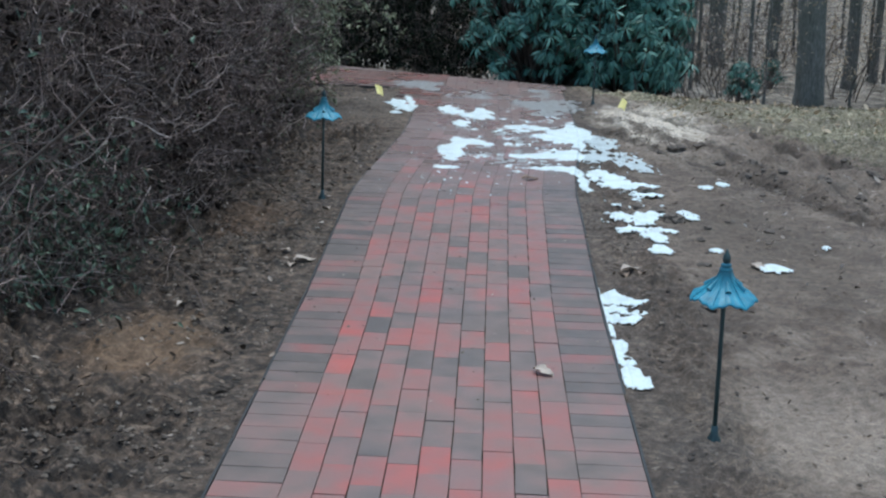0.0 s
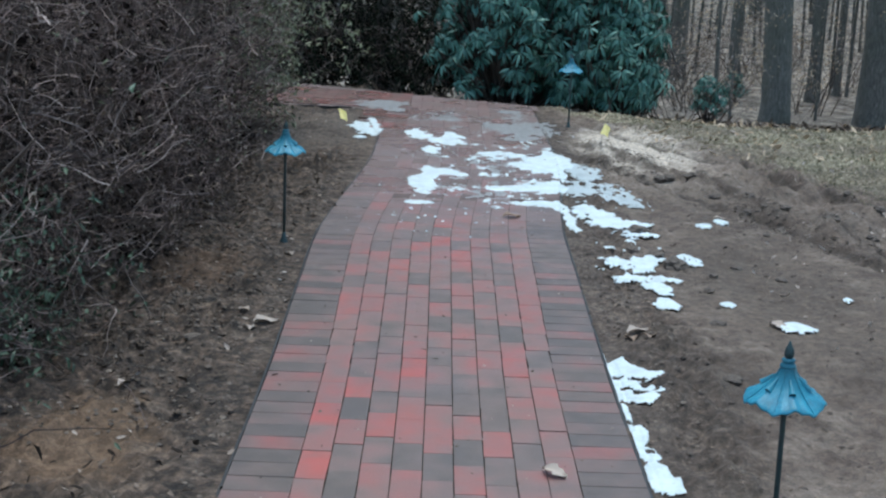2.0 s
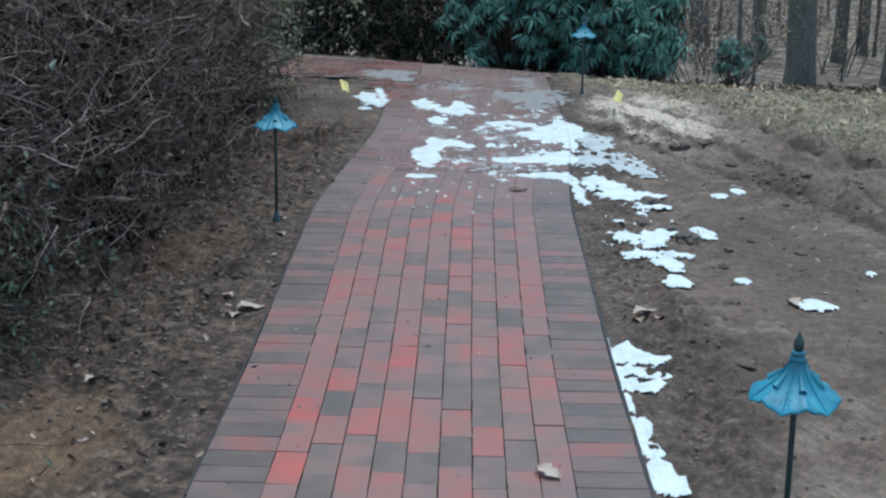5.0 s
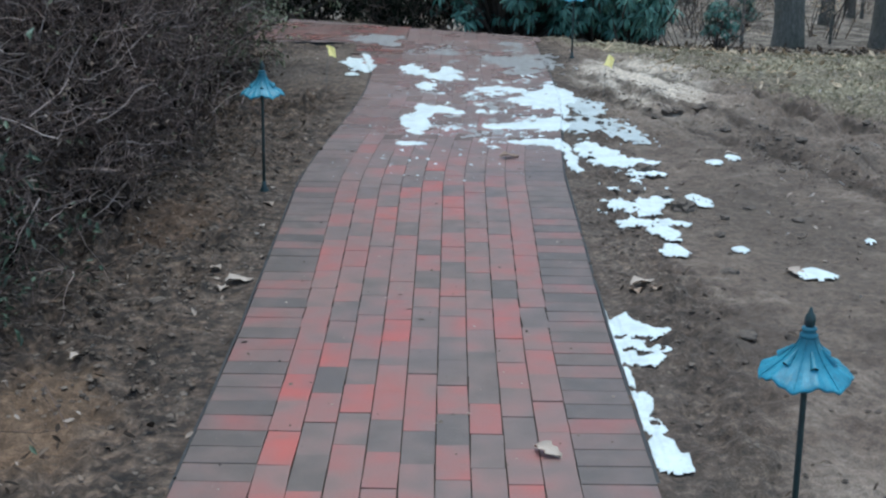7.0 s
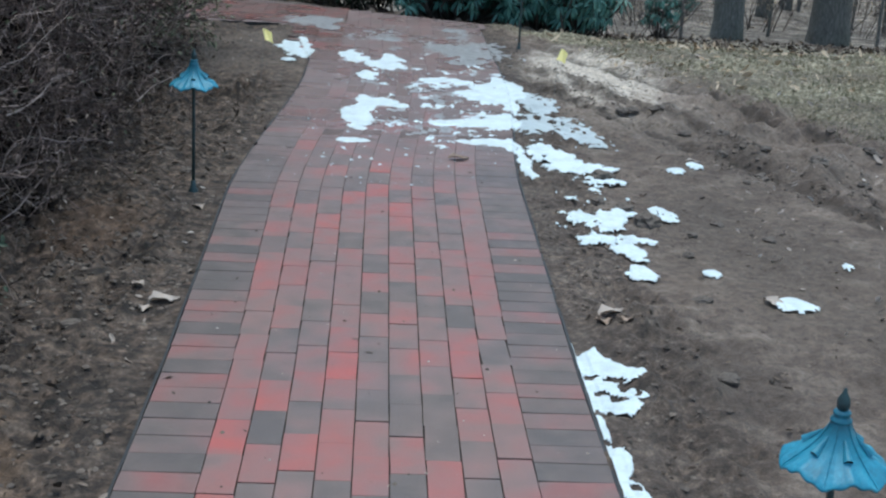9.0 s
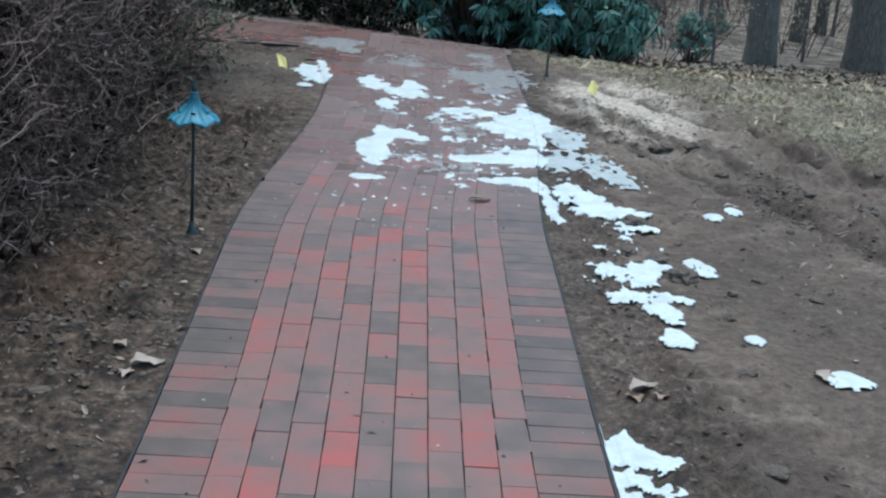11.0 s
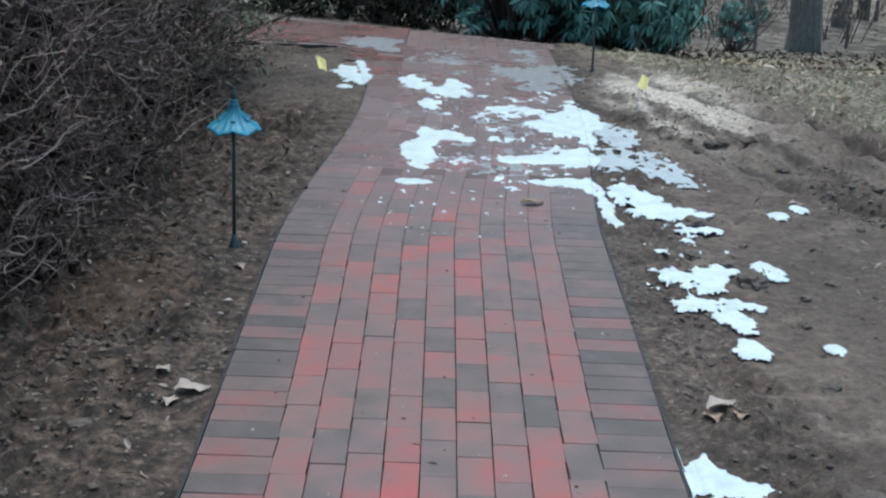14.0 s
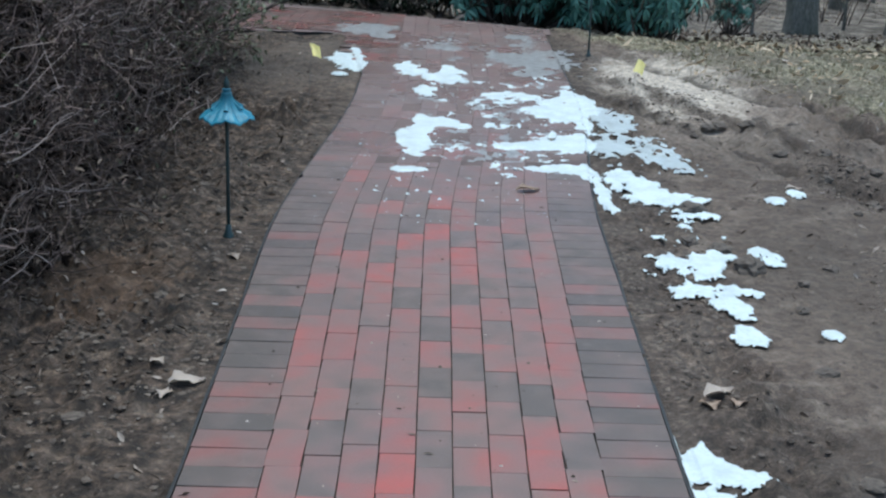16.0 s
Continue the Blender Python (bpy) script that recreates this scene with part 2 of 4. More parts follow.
def bed_material():
    """Dark jointing sand, with the far haze painted in so that the joints pale."""
    m, n, l, s = material("sand_bed")
    pos = position(n)
    sand = ramp(n, l, noise_tex(n, l, pos, 30, 4.0, 0.65), [(0.3, (0.016, 0.013, 0.011)), (0.7, (0.042, 0.034, 0.029))])
    xyz = n.new("ShaderNodeSeparateXYZ")
    l.new(pos, xyz.inputs[0])
    joint_haze = calc(n, l, "ADD", calc(n, l, "SUBTRACT", xyz.outputs[1], 6.9), calc(n, l, "MULTIPLY", calc(n, l, "SUBTRACT", noise_tex(n, l, pos, 3.0, 4.0), 0.5), 4.0))
    l.new(mix(n, l, calc(n, l, "MULTIPLY", calc(n, l, "DIVIDE", joint_haze, 2.0, True), 0.85), sand, (0.19, 0.14, 0.134)), s.inputs["Base Color"])
    s.inputs["Roughness"].default_value = 0.95
    bump(n, l, s, noise_tex(n, l, pos, 120, 3.0, 0.7), 0.5, 0.003)
    return m


def bark_material(name, dark, mid_tone, light):
    m, n, l, s = material(name)
    tc = n.new("ShaderNodeTexCoord")
    mp = n.new("ShaderNodeMapping")
    mp.inputs["Scale"].default_value = (22, 22, 5)
    l.new(tc.outputs["Object"], mp.inputs[0])
    g = noise_tex(n, l, mp.outputs[0], 1.6, 7.0, 0.7, 0.8)
    big = noise_tex(n, l, tc.outputs["Object"], 1.3, 4.0, 0.6)
    col = ramp(n, l, g, [(0.3, dark), (0.5, mid_tone), (0.72, light)])
    col = mix(n, l, ramp(n, l, big, [(0.45, (0, 0, 0)), (0.7, (0.6, 0.6, 0.6))]), col, (0.075, 0.085, 0.06))
    l.new(col, s.inputs["Base Color"])
    s.inputs["Roughness"].default_value = 0.9
    bump(n, l, s, g, 1.0, 0.03)
    return m


BRICKS = [brick_material("clay_paver_" + tone, False, firing) for tone, firing in (("slate", 0.1), ("grey", 0.25), ("mauve", 0.46), ("red", 0.62), ("bright_red", 0.82))]
BORDER_BRICKS = [brick_material("border_paver_" + tone, False, firing, grime=0.2) for tone, firing in (("slate", 0.02), ("grey", 0.14), ("mauve", 0.32), ("red", 0.52), ("bright_red", 0.7))]
BRICK_FAR, BRICK_BORDER_FAR = brick_material("clay_paver_field", True, 0.48, 0.6), brick_material("clay_paver_border", True, 0.32, 0.5)
BRICK_BRANCH = brick_material("clay_paver_branch", True, 0.42, 0.35, 0.0)
SOIL = ground_material()
GREY_SNOW = snow_material("dirty_snow", (0.46, 0.52, 0.54))
SNOW, ICE = snow_material("old_snow", (0.66, 0.745, 0.77)), ice_material()
BED = bed_material()
PLASTIC = varied("black_edging_plastic", [(0.3, (0.01, 0.011, 0.013)), (0.7, (0.028, 0.031, 0.035))], 0.5, 12, False)
BLUE = blue_material()
TEAL_DARK = varied("dark_patina", [(0.3, (0.012, 0.03, 0.034)), (0.7, (0.03, 0.065, 0.07))], 0.5, 30, False)
HOLE = varied("unlit_hollow", [(0.3, (0.006, 0.012, 0.015)), (0.7, (0.012, 0.024, 0.03))], 0.8, 30, False)
YELLOW = varied("yellow_film", [(0.3, (0.82, 0.68, 0.2)), (0.7, (0.9, 0.8, 0.36))], 0.45, 25, False)
WIRE = varied("steel_wire", [(0.3, (0.12, 0.12, 0.12)), (0.7, (0.22, 0.21, 0.2))], 0.5, 40, False)
TWIG = varied("bare_twigs", [(0.0, (0.012, 0.008, 0.007)), (0.4, (0.076, 0.051, 0.045)), (0.75, (0.25, 0.18, 0.16)), (1.0, (0.62, 0.52, 0.47))], 0.85, 8)
STEM = varied("shrub_stems", [(0.2, (0.04, 0.031, 0.026)), (0.8, (0.13, 0.1, 0.085))], 0.9, 10)
DEAD = varied("dead_leaves", [(0.0, (0.014, 0.01, 0.008)), (0.5, (0.06, 0.043, 0.033)), (0.82, (0.19, 0.145, 0.115)), (1.0, (0.46, 0.39, 0.34))], 0.85, 10, sheen=0.2)
PALE = varied("bleached_leaves", [(0.1, (0.28, 0.22, 0.18)), (0.6, (0.42, 0.35, 0.3)), (1.0, (0.6, 0.54, 0.49))], 0.7, 30)
HEDGE = varied("small_evergreen_leaves", [(0.0, (0.03, 0.04, 0.02)), (0.5, (0.085, 0.1, 0.055)), (1.0, (0.2, 0.21, 0.13))], 0.5, 10)
OLIVE = varied("olive_evergreen_leaves", [(0.0, (0.06, 0.07, 0.04)), (0.5, (0.18, 0.195, 0.115)), (1.0, (0.36, 0.37, 0.25))], 0.6, 10)
BOX = varied("dark_boxwood_leaves", [(0.0, (0.016, 0.034, 0.02)), (0.6, (0.042, 0.074, 0.042)), (1.0, (0.11, 0.16, 0.1))], 0.45, 10)
# evergreen leaves with the deep shade behind the bend put into their colour
SHADE_LEAF = varied("shade_painted_evergreen_leaves", [(0.0, (0.006, 0.01, 0.006)), (0.7, (0.013, 0.019, 0.011)), (1.0, (0.07, 0.075, 0.05))], 0.8, 10, sheen=0.08)
RHODO = varied("leathery_leaves", [(0.0, (0.013, 0.05, 0.038)), (0.5, (0.052, 0.155, 0.12)), (1.0, (0.19, 0.35, 0.285))], 0.42, 10, sheen=0.45)
BARK_A = bark_material("grey_bark", (0.065, 0.064, 0.057), (0.15, 0.148, 0.133), (0.28, 0.273, 0.245))
BARK_B = bark_material("dark_bark", (0.05, 0.047, 0.042), (0.135, 0.127, 0.114), (0.28, 0.264, 0.238))
TAN = varied("crumpled_tan_leaf", [(0.3, (0.13, 0.085, 0.06)), (0.5, (0.28, 0.2, 0.15)), (0.7, (0.42, 0.33, 0.26))], 0.8, 60, False)
# near-black leaf colour standing in for the shade inside the hedge
SHADE_CORE = varied("shade_core_leaves", [(0.0, (0.008, 0.006, 0.005)), (0.6, (0.02, 0.014, 0.012)), (1.0, (0.05, 0.037, 0.03))], 0.9, 10, sheen=0.1)
BEECH = varied("withered_beech_leaves", [(0.0, (0.3, 0.2, 0.12)), (0.6, (0.5, 0.38, 0.26)), (1.0, (0.62, 0.52, 0.4))], 0.75, 10)
GRASS = varied("winter_grass", [(0.0, (0.085, 0.088, 0.045)), (0.5, (0.19, 0.175, 0.105)), (1.0, (0.36, 0.31, 0.22))], 0.7, 10)
CLOD = varied("earth_crumbs", [(0.0, (0.03, 0.023, 0.018)), (0.5, (0.1, 0.077, 0.063)), (1.0, (0.24, 0.195, 0.16))], 0.9, 30)
STONE = varied("muddy_stone", [(0.3, (0.07, 0.055, 0.045)), (0.7, (0.16, 0.13, 0.11))], 0.85, 20, False, 80, 0.006)

# ---- shapes ----
rng = np.random.default_rng(7)
TABLE = np.random.default_rng(11).random((256, 256))


def lattice(x, y, seed=0):
    x, y = np.asarray(x, float) + seed * 17.3, np.asarray(y, float) + seed * 9.1
    ix, iy = np.floor(x).astype(int), np.floor(y).astype(int)
    fx, fy = x - ix, y - iy
    fx, fy = fx * fx * (3 - 2 * fx), fy * fy * (3 - 2 * fy)
    a, b = TABLE[ix & 255, iy & 255], TABLE[(ix + 1) & 255, iy & 255]
    c, d = TABLE[ix & 255, (iy + 1) & 255], TABLE[(ix + 1) & 255, (iy + 1) & 255]
    return (a * (1 - fx) + b * fx) * (1 - fy) + (c * (1 - fx) + d * fx) * fy - 0.5


def fbm(x, y, scale, octaves=4, seed=0):
    total, amp = 0.0, 1.0
    for k in range(octaves):
        total = total + amp * lattice(np.asarray(x) * scale, np.asarray(y) * scale, seed + k)
        scale, amp = scale * 2.07, amp * 0.5
    return total


def smooth(a, b, v):
    t = np.clip((np.asarray(v, float) - a) / (b - a), 0, 1)
    return t * t * (3 - 2 * t)


class Geo:
    """Vertices and faces of one mesh."""

    def __init__(self):
        self.v, self.f = [], []

    def add(self, verts, faces):
        k = len(self.v)
        self.v.extend(tuple(map(float, p)) for p in verts)
        self.f.extend(tuple(i + k for i in f) for f in faces)
        return self

    def tube(self, points, radii, sides=3, cap=False):
        pts = [Vector(p) for p in points]
        side = Vector((0.31, 0.87, 0.38))
        verts = []
        for i, p in enumerate(pts):
            along = (pts[min(i + 1, len(pts) - 1)] - pts[max(i - 1, 0)]).normalized()
            u = along.cross(side)
            if u.length < 1e-4:
                u = along.cross(Vector((1, 0, 0)))
            u.normalize()
            w = along.cross(u)
            for s in range(sides):
                a = math.tau * s / sides
                verts.append(p + (u * math.cos(a) + w * math.sin(a)) * radii[i])
        faces = [(i * sides + s, i * sides + (s + 1) % sides, (i + 1) * sides + (s + 1) % sides, (i + 1) * sides + s)
                 for i in range(len(pts) - 1) for s in range(sides)]
        if cap:
            faces += [tuple(range(sides))[::-1], tuple((len(pts) - 1) * sides + s for s in range(sides))]
        return self.add(verts, faces)

    def leaf(self, base, along, up, length, width, droop=0.15):
        """A leaf folded along its rib and bent, six triangles' worth."""
        base, along = Vector(base), Vector(along).normalized()
        side = along.cross(Vector(up))
        if side.length < 1e-3:
            side = along.cross(Vector((0.3, 0.9, 0.1)))
        side.normalize()
        n = side.cross(along)
        m1, m2 = base + along * length * 0.38, base + along * length * 0.72 - n * length * droop * 0.5
        tip = base + along * length - n * length * droop
        rise = n * width * 0.18
        self.add((base, m1 - side * width * 0.5 + rise, m1, m1 + side * width * 0.5 + rise, m2 - side * width * 0.42 + rise, m2,
                  m2 + side * width * 0.42 + rise, tip),
                 ((0, 2, 1), (0, 3, 2), (1, 2, 5, 4), (2, 3, 6, 5), (4, 5, 7), (5, 6, 7)))

    def lathe(self, profile, sides, wave=None):
        verts = []
        for k, (r, z) in enumerate(profile):
            for s in range(sides):
                a = math.tau * s / sides
                rr, zz = (r, z) if wave is None else wave(k, a, r, z)
                verts.append((rr * math.cos(a), rr * math.sin(a), zz))
        n = len(profile)
        self.add(verts, [(i * sides + s, i * sides + (s + 1) % sides, (i + 1) * sides + (s + 1) % sides, (i + 1) * sides + s)
                         for i in range(n - 1) for s in range(sides)])
        return self

    def mesh(self, name, mat, soft=False):
        me = bpy.data.meshes.new(name)
        me.from_pydata(self.v, [], self.f)
        me.materials.append(mat)
        if soft:
            me.polygons.foreach_set("use_smooth", [True] * len(me.polygons))
        me.update()
        return me


def part(name, geo, mat, parent=None, label="", soft=False):
    ob = new(name, geo.mesh(name, mat, soft))
    ob.parent = parent
    if label:
        tagged(ob, label)
    return ob


def thing(name, label, category, group="", kind=""):
    return tagged(new(name), label, category, group, kind)


# ---- the plan of the walk ----
def bend(y):
    """How far the walk's middle has swung to the right."""
    return 0.17 * smooth(7.3, 10.3, y)


def spread(y):
    return np.clip(0.95 + (np.asarray(y, float) - 5.4) * 0.04, 0.945, 1.025)


def half_width(y):
    return 0.459 * spread(y) + 0.203


def far_edge(x):
    return 13.0 + (1.0 - np.asarray(x, float)) * 0.47


def near_edge(x):
    """The near side of the branch that turns off to the left."""
    return 12.56 - 1.95 * smooth(-0.98, -0.42, x) ** 2.2


def on_walk(x, y):
    x, y = np.asarray(x, float), np.asarray(y, float)
    straight = (np.abs(x - bend(y)) < half_width(y)) & (y < far_edge(x))
    branch = (x < 0.0) & (y > near_edge(x)) & (y < far_edge(x)) & (y > 10.4)
    return straight | branch


def ground_z(x, y):
    x, y = np.asarray(x, float), np.asarray(y, float)
    dist = np.hypot(x, y - 6)
    fade = 1 - smooth(9, 25, dist)
    walk_gap = np.abs(x - bend(y)) - half_width(y)
    near = smooth(0.0, 0.3, walk_gap)
    rough = 0.35 + 0.65 * smooth(0.05, 0.35, fbm(x, y, 0.8, 2, 3) + 0.25) * np.where(x < 0, 1.0, 0.85)
    churn = 1 - 0.62 * smooth(0.95, 1.2, x) * (1 - smooth(7.6, 9.0, y)) + 1.3 * smooth(0.66, 0.9, -x) * (1 - smooth(9.6, 10.4, y)) - 0.7 * smooth(0.5, 0.8, -x) * smooth(9.6, 10.4, y)
    z = -0.014 + near * fade * rough * (0.06 * fbm(x, y, 3.1, 3, 1) + churn * (0.06 * fbm(x, y, 9.0, 3, 2) + 0.05 * np.abs(fbm(x, y, 15.0, 3, 8)) + 0.03 * fbm(x, y, 34.0, 2, 12)))
    u = x + 0.42 * (y - 9.37) - 1.40 + 0.05 * fbm(x, y, 1.9, 2, 21)
    along = y - 0.42 * x
    wheel = smooth(5.8, 7.2, y) * (1 - smooth(11.6, 12.6, y)) * smooth(0.95, 1.2, x) * fade
    broken = 0.6 + 0.9 * fbm(along, u, 2.3, 2, 23)
    z = z + wheel * (0.012 * smooth(0.0, 0.3, u) - 0.045 * np.exp(-(u / 0.06) ** 2) * broken - 0.055 * np.exp(-((u - 0.94) / 0.07) ** 2) * broken + 0.03 * smooth(0.9, 1.15, u))
    torn = wheel * smooth(-0.15, 0.03, u) * (1 - smooth(0.95, 1.25, u)) * (1 - 0.8 * smooth(0.42, 0.55, u) * smooth(9.7, 10.2, y))
    z = z + torn * (0.05 * fbm(u * 2.4, along * 1.1, 3.2, 4, 15) + 0.1 * fbm(x, y, 4.5, 4, 17) + 0.02)
    z = z - 0.02 * np.exp(-((x - 1.5) / 0.5) ** 2 - ((y - 11.7) / 0.9) ** 2) * near
    crest = np.clip(13.6 - 0.57 * x, 11.9, 14.8)
    fall = np.clip(y, 0, 25.5) - crest
    z = z - 0.134 * 0.5 * (fall + np.sqrt(fall * fall + 0.25)) * smooth(-0.8, 0.5, fall) + 0.02 * np.clip(y - 26, 0, 60)
    z = z + (1 - fade) * 0.2 * fbm(x, y, 0.12, 3, 5) * smooth(12, 30, np.abs(dist))
    return np.where(on_walk(x, y), -0.045, z)


def gz(x, y):
    return float(ground_z(np.array([x]), np.array([y]))[0])


def spaced(lo, hi, step, reach, count):
    out = np.geomspace(step * 2, reach, count)
    return np.concatenate([lo - np.cumsum(np.diff(out, prepend=0))[::-1], np.arange(lo, hi, step), hi + np.cumsum(np.diff(out, prepend=0))])


def build_ground():
    xs, ys = spaced(-2.2, 2.9, 0.02, 400, 36), spaced(3.2, 13.2, 0.025, 400, 36)
    gx, gy = np.meshgrid(xs, ys)
    z = ground_z(gx, gy)
    nx, ny = len(xs), len(ys)
    idx = np.arange(nx * ny).reshape(ny, nx)
    faces = np.stack([idx[:-1, :-1], idx[:-1, 1:], idx[1:, 1:], idx[1:, :-1]], -1).reshape(-1, 4)
    me = bpy.data.meshes.new("ground")
    me.from_pydata(np.stack([gx, gy, z], -1).reshape(-1, 3).tolist(), [], faces.tolist())
    me.materials.append(SOIL)
    me.polygons.foreach_set("use_smooth", [True] * len(me.polygons))
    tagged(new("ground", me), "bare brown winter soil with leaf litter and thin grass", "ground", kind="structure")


build_ground()

# ---- the brick walk: bed and edging ----
walkway = tagged(new("brick_walk"), "red and grey clay paver walk, damp, with soldier-course borders", "path", kind="structure")


def strip(points, width, top, bottom):
    """A standing band along a line on the ground."""
    g = Geo()
    pts = [Vector((*p, 0)) for p in points]
    rows = []
    for i, p in enumerate(pts):
        d = (pts[min(i + 1, len(pts) - 1)] - pts[max(i - 1, 0)]).normalized()
        o = Vector((-d.y, d.x, 0)) * width * 0.5
        wob = 0.004 * math.sin(i * 2.1) + 0.003 * math.sin(i * 0.7)
        rows += [p + o + Vector((0, 0, bottom)), p + o + Vector((0, 0, top + wob)), p - o + Vector((0, 0, top + wob)), p - o + Vector((0, 0, bottom))]
    g.add(rows, [(4 * i + k, 4 * i + k + 1, 4 * i + k + 5, 4 * i + k + 4) for i in range(len(pts) - 1) for k in range(3)])
    return g


bed = Geo()
ys_bed = np.arange(-4.0, 13.0, 0.25)
for a, b in zip(ys_bed[:-1], ys_bed[1:]):
    la, ra = bend(a) - half_width(a) + 0.004, bend(a) + half_width(a) - 0.004
    lb, rb = bend(b) - half_width(b) + 0.004, bend(b) + half_width(b) - 0.004
    za, zb = (-0.007 + 0.0064 * float(smooth(6.4, 8.6, v)) for v in (a, b))
    bed.add([(la, a, za), (ra, a, za), (rb, b, zb), (lb, b, zb)], [(0, 1, 2, 3)])
xs_bed = np.arange(-6.0, 0.91, 0.1)
for a, b in zip(xs_bed[:-1], xs_bed[1:]):
    na, nb = (max(12.751, near_edge(v)) if v > -0.3 else float(near_edge(v)) for v in (a, b))
    bed.add([(a, na, -0.008), (b, nb, -0.008), (b, far_edge(b), -0.008), (a, far_edge(a), -0.008)], [(0, 1, 2, 3)])
part("sand_bed", bed, BED, walkway, "dark jointing sand")
edge_y = np.arange(-4.0, 12.7, 0.2)
part("edging", strip([(bend(v) + half_width(v) + 0.009, v) for v in edge_y], 0.009, -0.01, -0.06), PLASTIC, walkway, "black plastic edging strip")
left_line = [(bend(v) - half_width(v) - 0.009, v) for v in np.arange(-4.0, 10.5, 0.2)] + [(v, float(near_edge(v)) - 0.01) for v in np.arange(-0.5, -6.0, -0.04)]
part("edging", strip(left_line, 0.009, -0.008, -0.06), PLASTIC, walkway, "black plastic edging strip")

# ---- path lights ----
def path_light(x, y, turn, lean, label):
    lamp = thing("path_light", label, "garden lamp", "path lights")
    lamp.matrix_world = Matrix.Translation((x, y, gz(x, y))) @ pose(0, 0, 0, lean[0], lean[1], 0) @ pose(0, 0, 0, 0, 0, turn)
    part("pole", Geo().lathe([(0.0001, -0.05), (0.0078, -0.05), (0.0072, 0.42), (0.0085, 0.45), (0.0125, 0.475), (0.0125, 0.5), (0.0001, 0.5)], 14), TEAL_DARK, lamp, "thin dark green metal pole", True)
    part("ground_stake", Geo().lathe([(0.0001, -0.04), (0.024, -0.04), (0.022, 0.006), (0.013, 0.02), (0.011, 0.05), (0.0001, 0.052)], 14), TEAL_DARK, lamp, "dark flared foot", True)

    drop = 0.012

    def petals(k, a, r, z):
        amount = min(1.0, max(0.0, (0.565 - drop - z) / 0.068))
        lobes = 0.5 + 0.5 * math.cos(6 * a)
        frill = math.cos(18 * a)
        return r * (1 - 0.025 * amount + 0.028 * amount ** 2 * lobes), z - amount ** 3 * (0.008 * lobes + 0.003 * frill) + 0.005 * amount * (1 - lobes)

    outer = [(0.018, 0.588), (0.0205, 0.578), (0.025, 0.567), (0.032, 0.556), (0.041, 0.544), (0.053, 0.532), (0.067, 0.521), (0.083, 0.51), (0.097, 0.502), (0.104, 0.497), (0.106, 0.4935)]
    outer = [(r, z - drop) for r, z in outer]
    inner = [(r - 0.0025, z - 0.0035) for r, z in outer[::-1]]
    shade = part("shade", Geo().lathe(outer + inner, 108, petals), BLUE, lamp, "blue flower-shaped shade with scalloped rim", True)
    for k in range(6):
        a = math.tau * k / 6
        rib = [petals(0, a, r, z) for r, z in outer[1:-1]]
        part("rib", Geo().tube([(math.cos(a) * r, math.sin(a) * r, z + 0.0012) for r, z in rib], [0.0014] * len(rib), 6), BLUE, shade, soft=True)
    for k in range(6):
        a = math.tau * (k + 0.5) / 6
        hood, rows = Geo(), 7
        for i in range(rows):
            t = i / (rows - 1)
            r, z, w = 0.031 + 0.031 * t, 0.557 - drop - 0.032 * t, 0.002 + 0.0075 * t
            for j in range(9):
                b = math.pi * j / 8
                off, lift = -w * math.cos(b), w * 1.25 * math.sin(b)
                rr, zz = r + lift * 0.6, z + lift * 0.8
                hood.add([(rr * math.cos(a) - off * math.sin(a), rr * math.sin(a) + off * math.cos(a), zz)], [])
        hood.f += [(i * 9 + j, i * 9 + j + 1, i * 9 + j + 10, i * 9 + j + 9) for i in range(rows - 1) for j in range(8)]
        part("hood", hood, BLUE, shade, "small raised petal hood", True)
        ring = []
        for b in np.linspace(0, math.pi, 9):
            off, lift = -0.0088 * math.cos(b), 0.0105 * math.sin(b)
            rr, zz = 0.0618 + lift * 0.6, 0.5258 - drop + lift * 0.8
            ring.append((rr * math.cos(a) - off * math.sin(a), rr * math.sin(a) + off * math.cos(a), zz))
        # flat face across the opening, its unlit dark put into the colour
        part("vent_hole", Geo().add(ring, [tuple(range(9))]), HOLE, shade, "dark vent opening")
    part("collar", Geo().lathe([(0.0001, 0.568), (0.019, 0.568), (0.021, 0.573), (0.02, 0.577), (0.016, 0.58), (0.015, 0.585), (0.0175, 0.588), (0.0165, 0.592), (0.01, 0.595), (0.0001, 0.5955)], 24), BLUE, lamp, "blue ringed collar", True)
    part("finial", Geo().lathe([(0.0001, 0.592), (0.0085, 0.594), (0.0122, 0.601), (0.013, 0.61), (0.011, 0.62), (0.0065, 0.627), (0.0045, 0.632), (0.0028, 0.639), (0.0001, 0.641)], 16), TEAL_DARK, lamp, "dark bud finial", True)
    return lamp


path_light(0.893, 3.86, 60, (0.5, -1.0), "blue scalloped metal path light on bare soil beside bricks")
path_light(-0.825, 7.28, 66, (0.0, 0.6), "blue scalloped metal path light before a bare twiggy shrub")
path_light(1.09, 11.78, 63, (0.0, -0.5), "blue scalloped metal path light before a dark rhododendron")


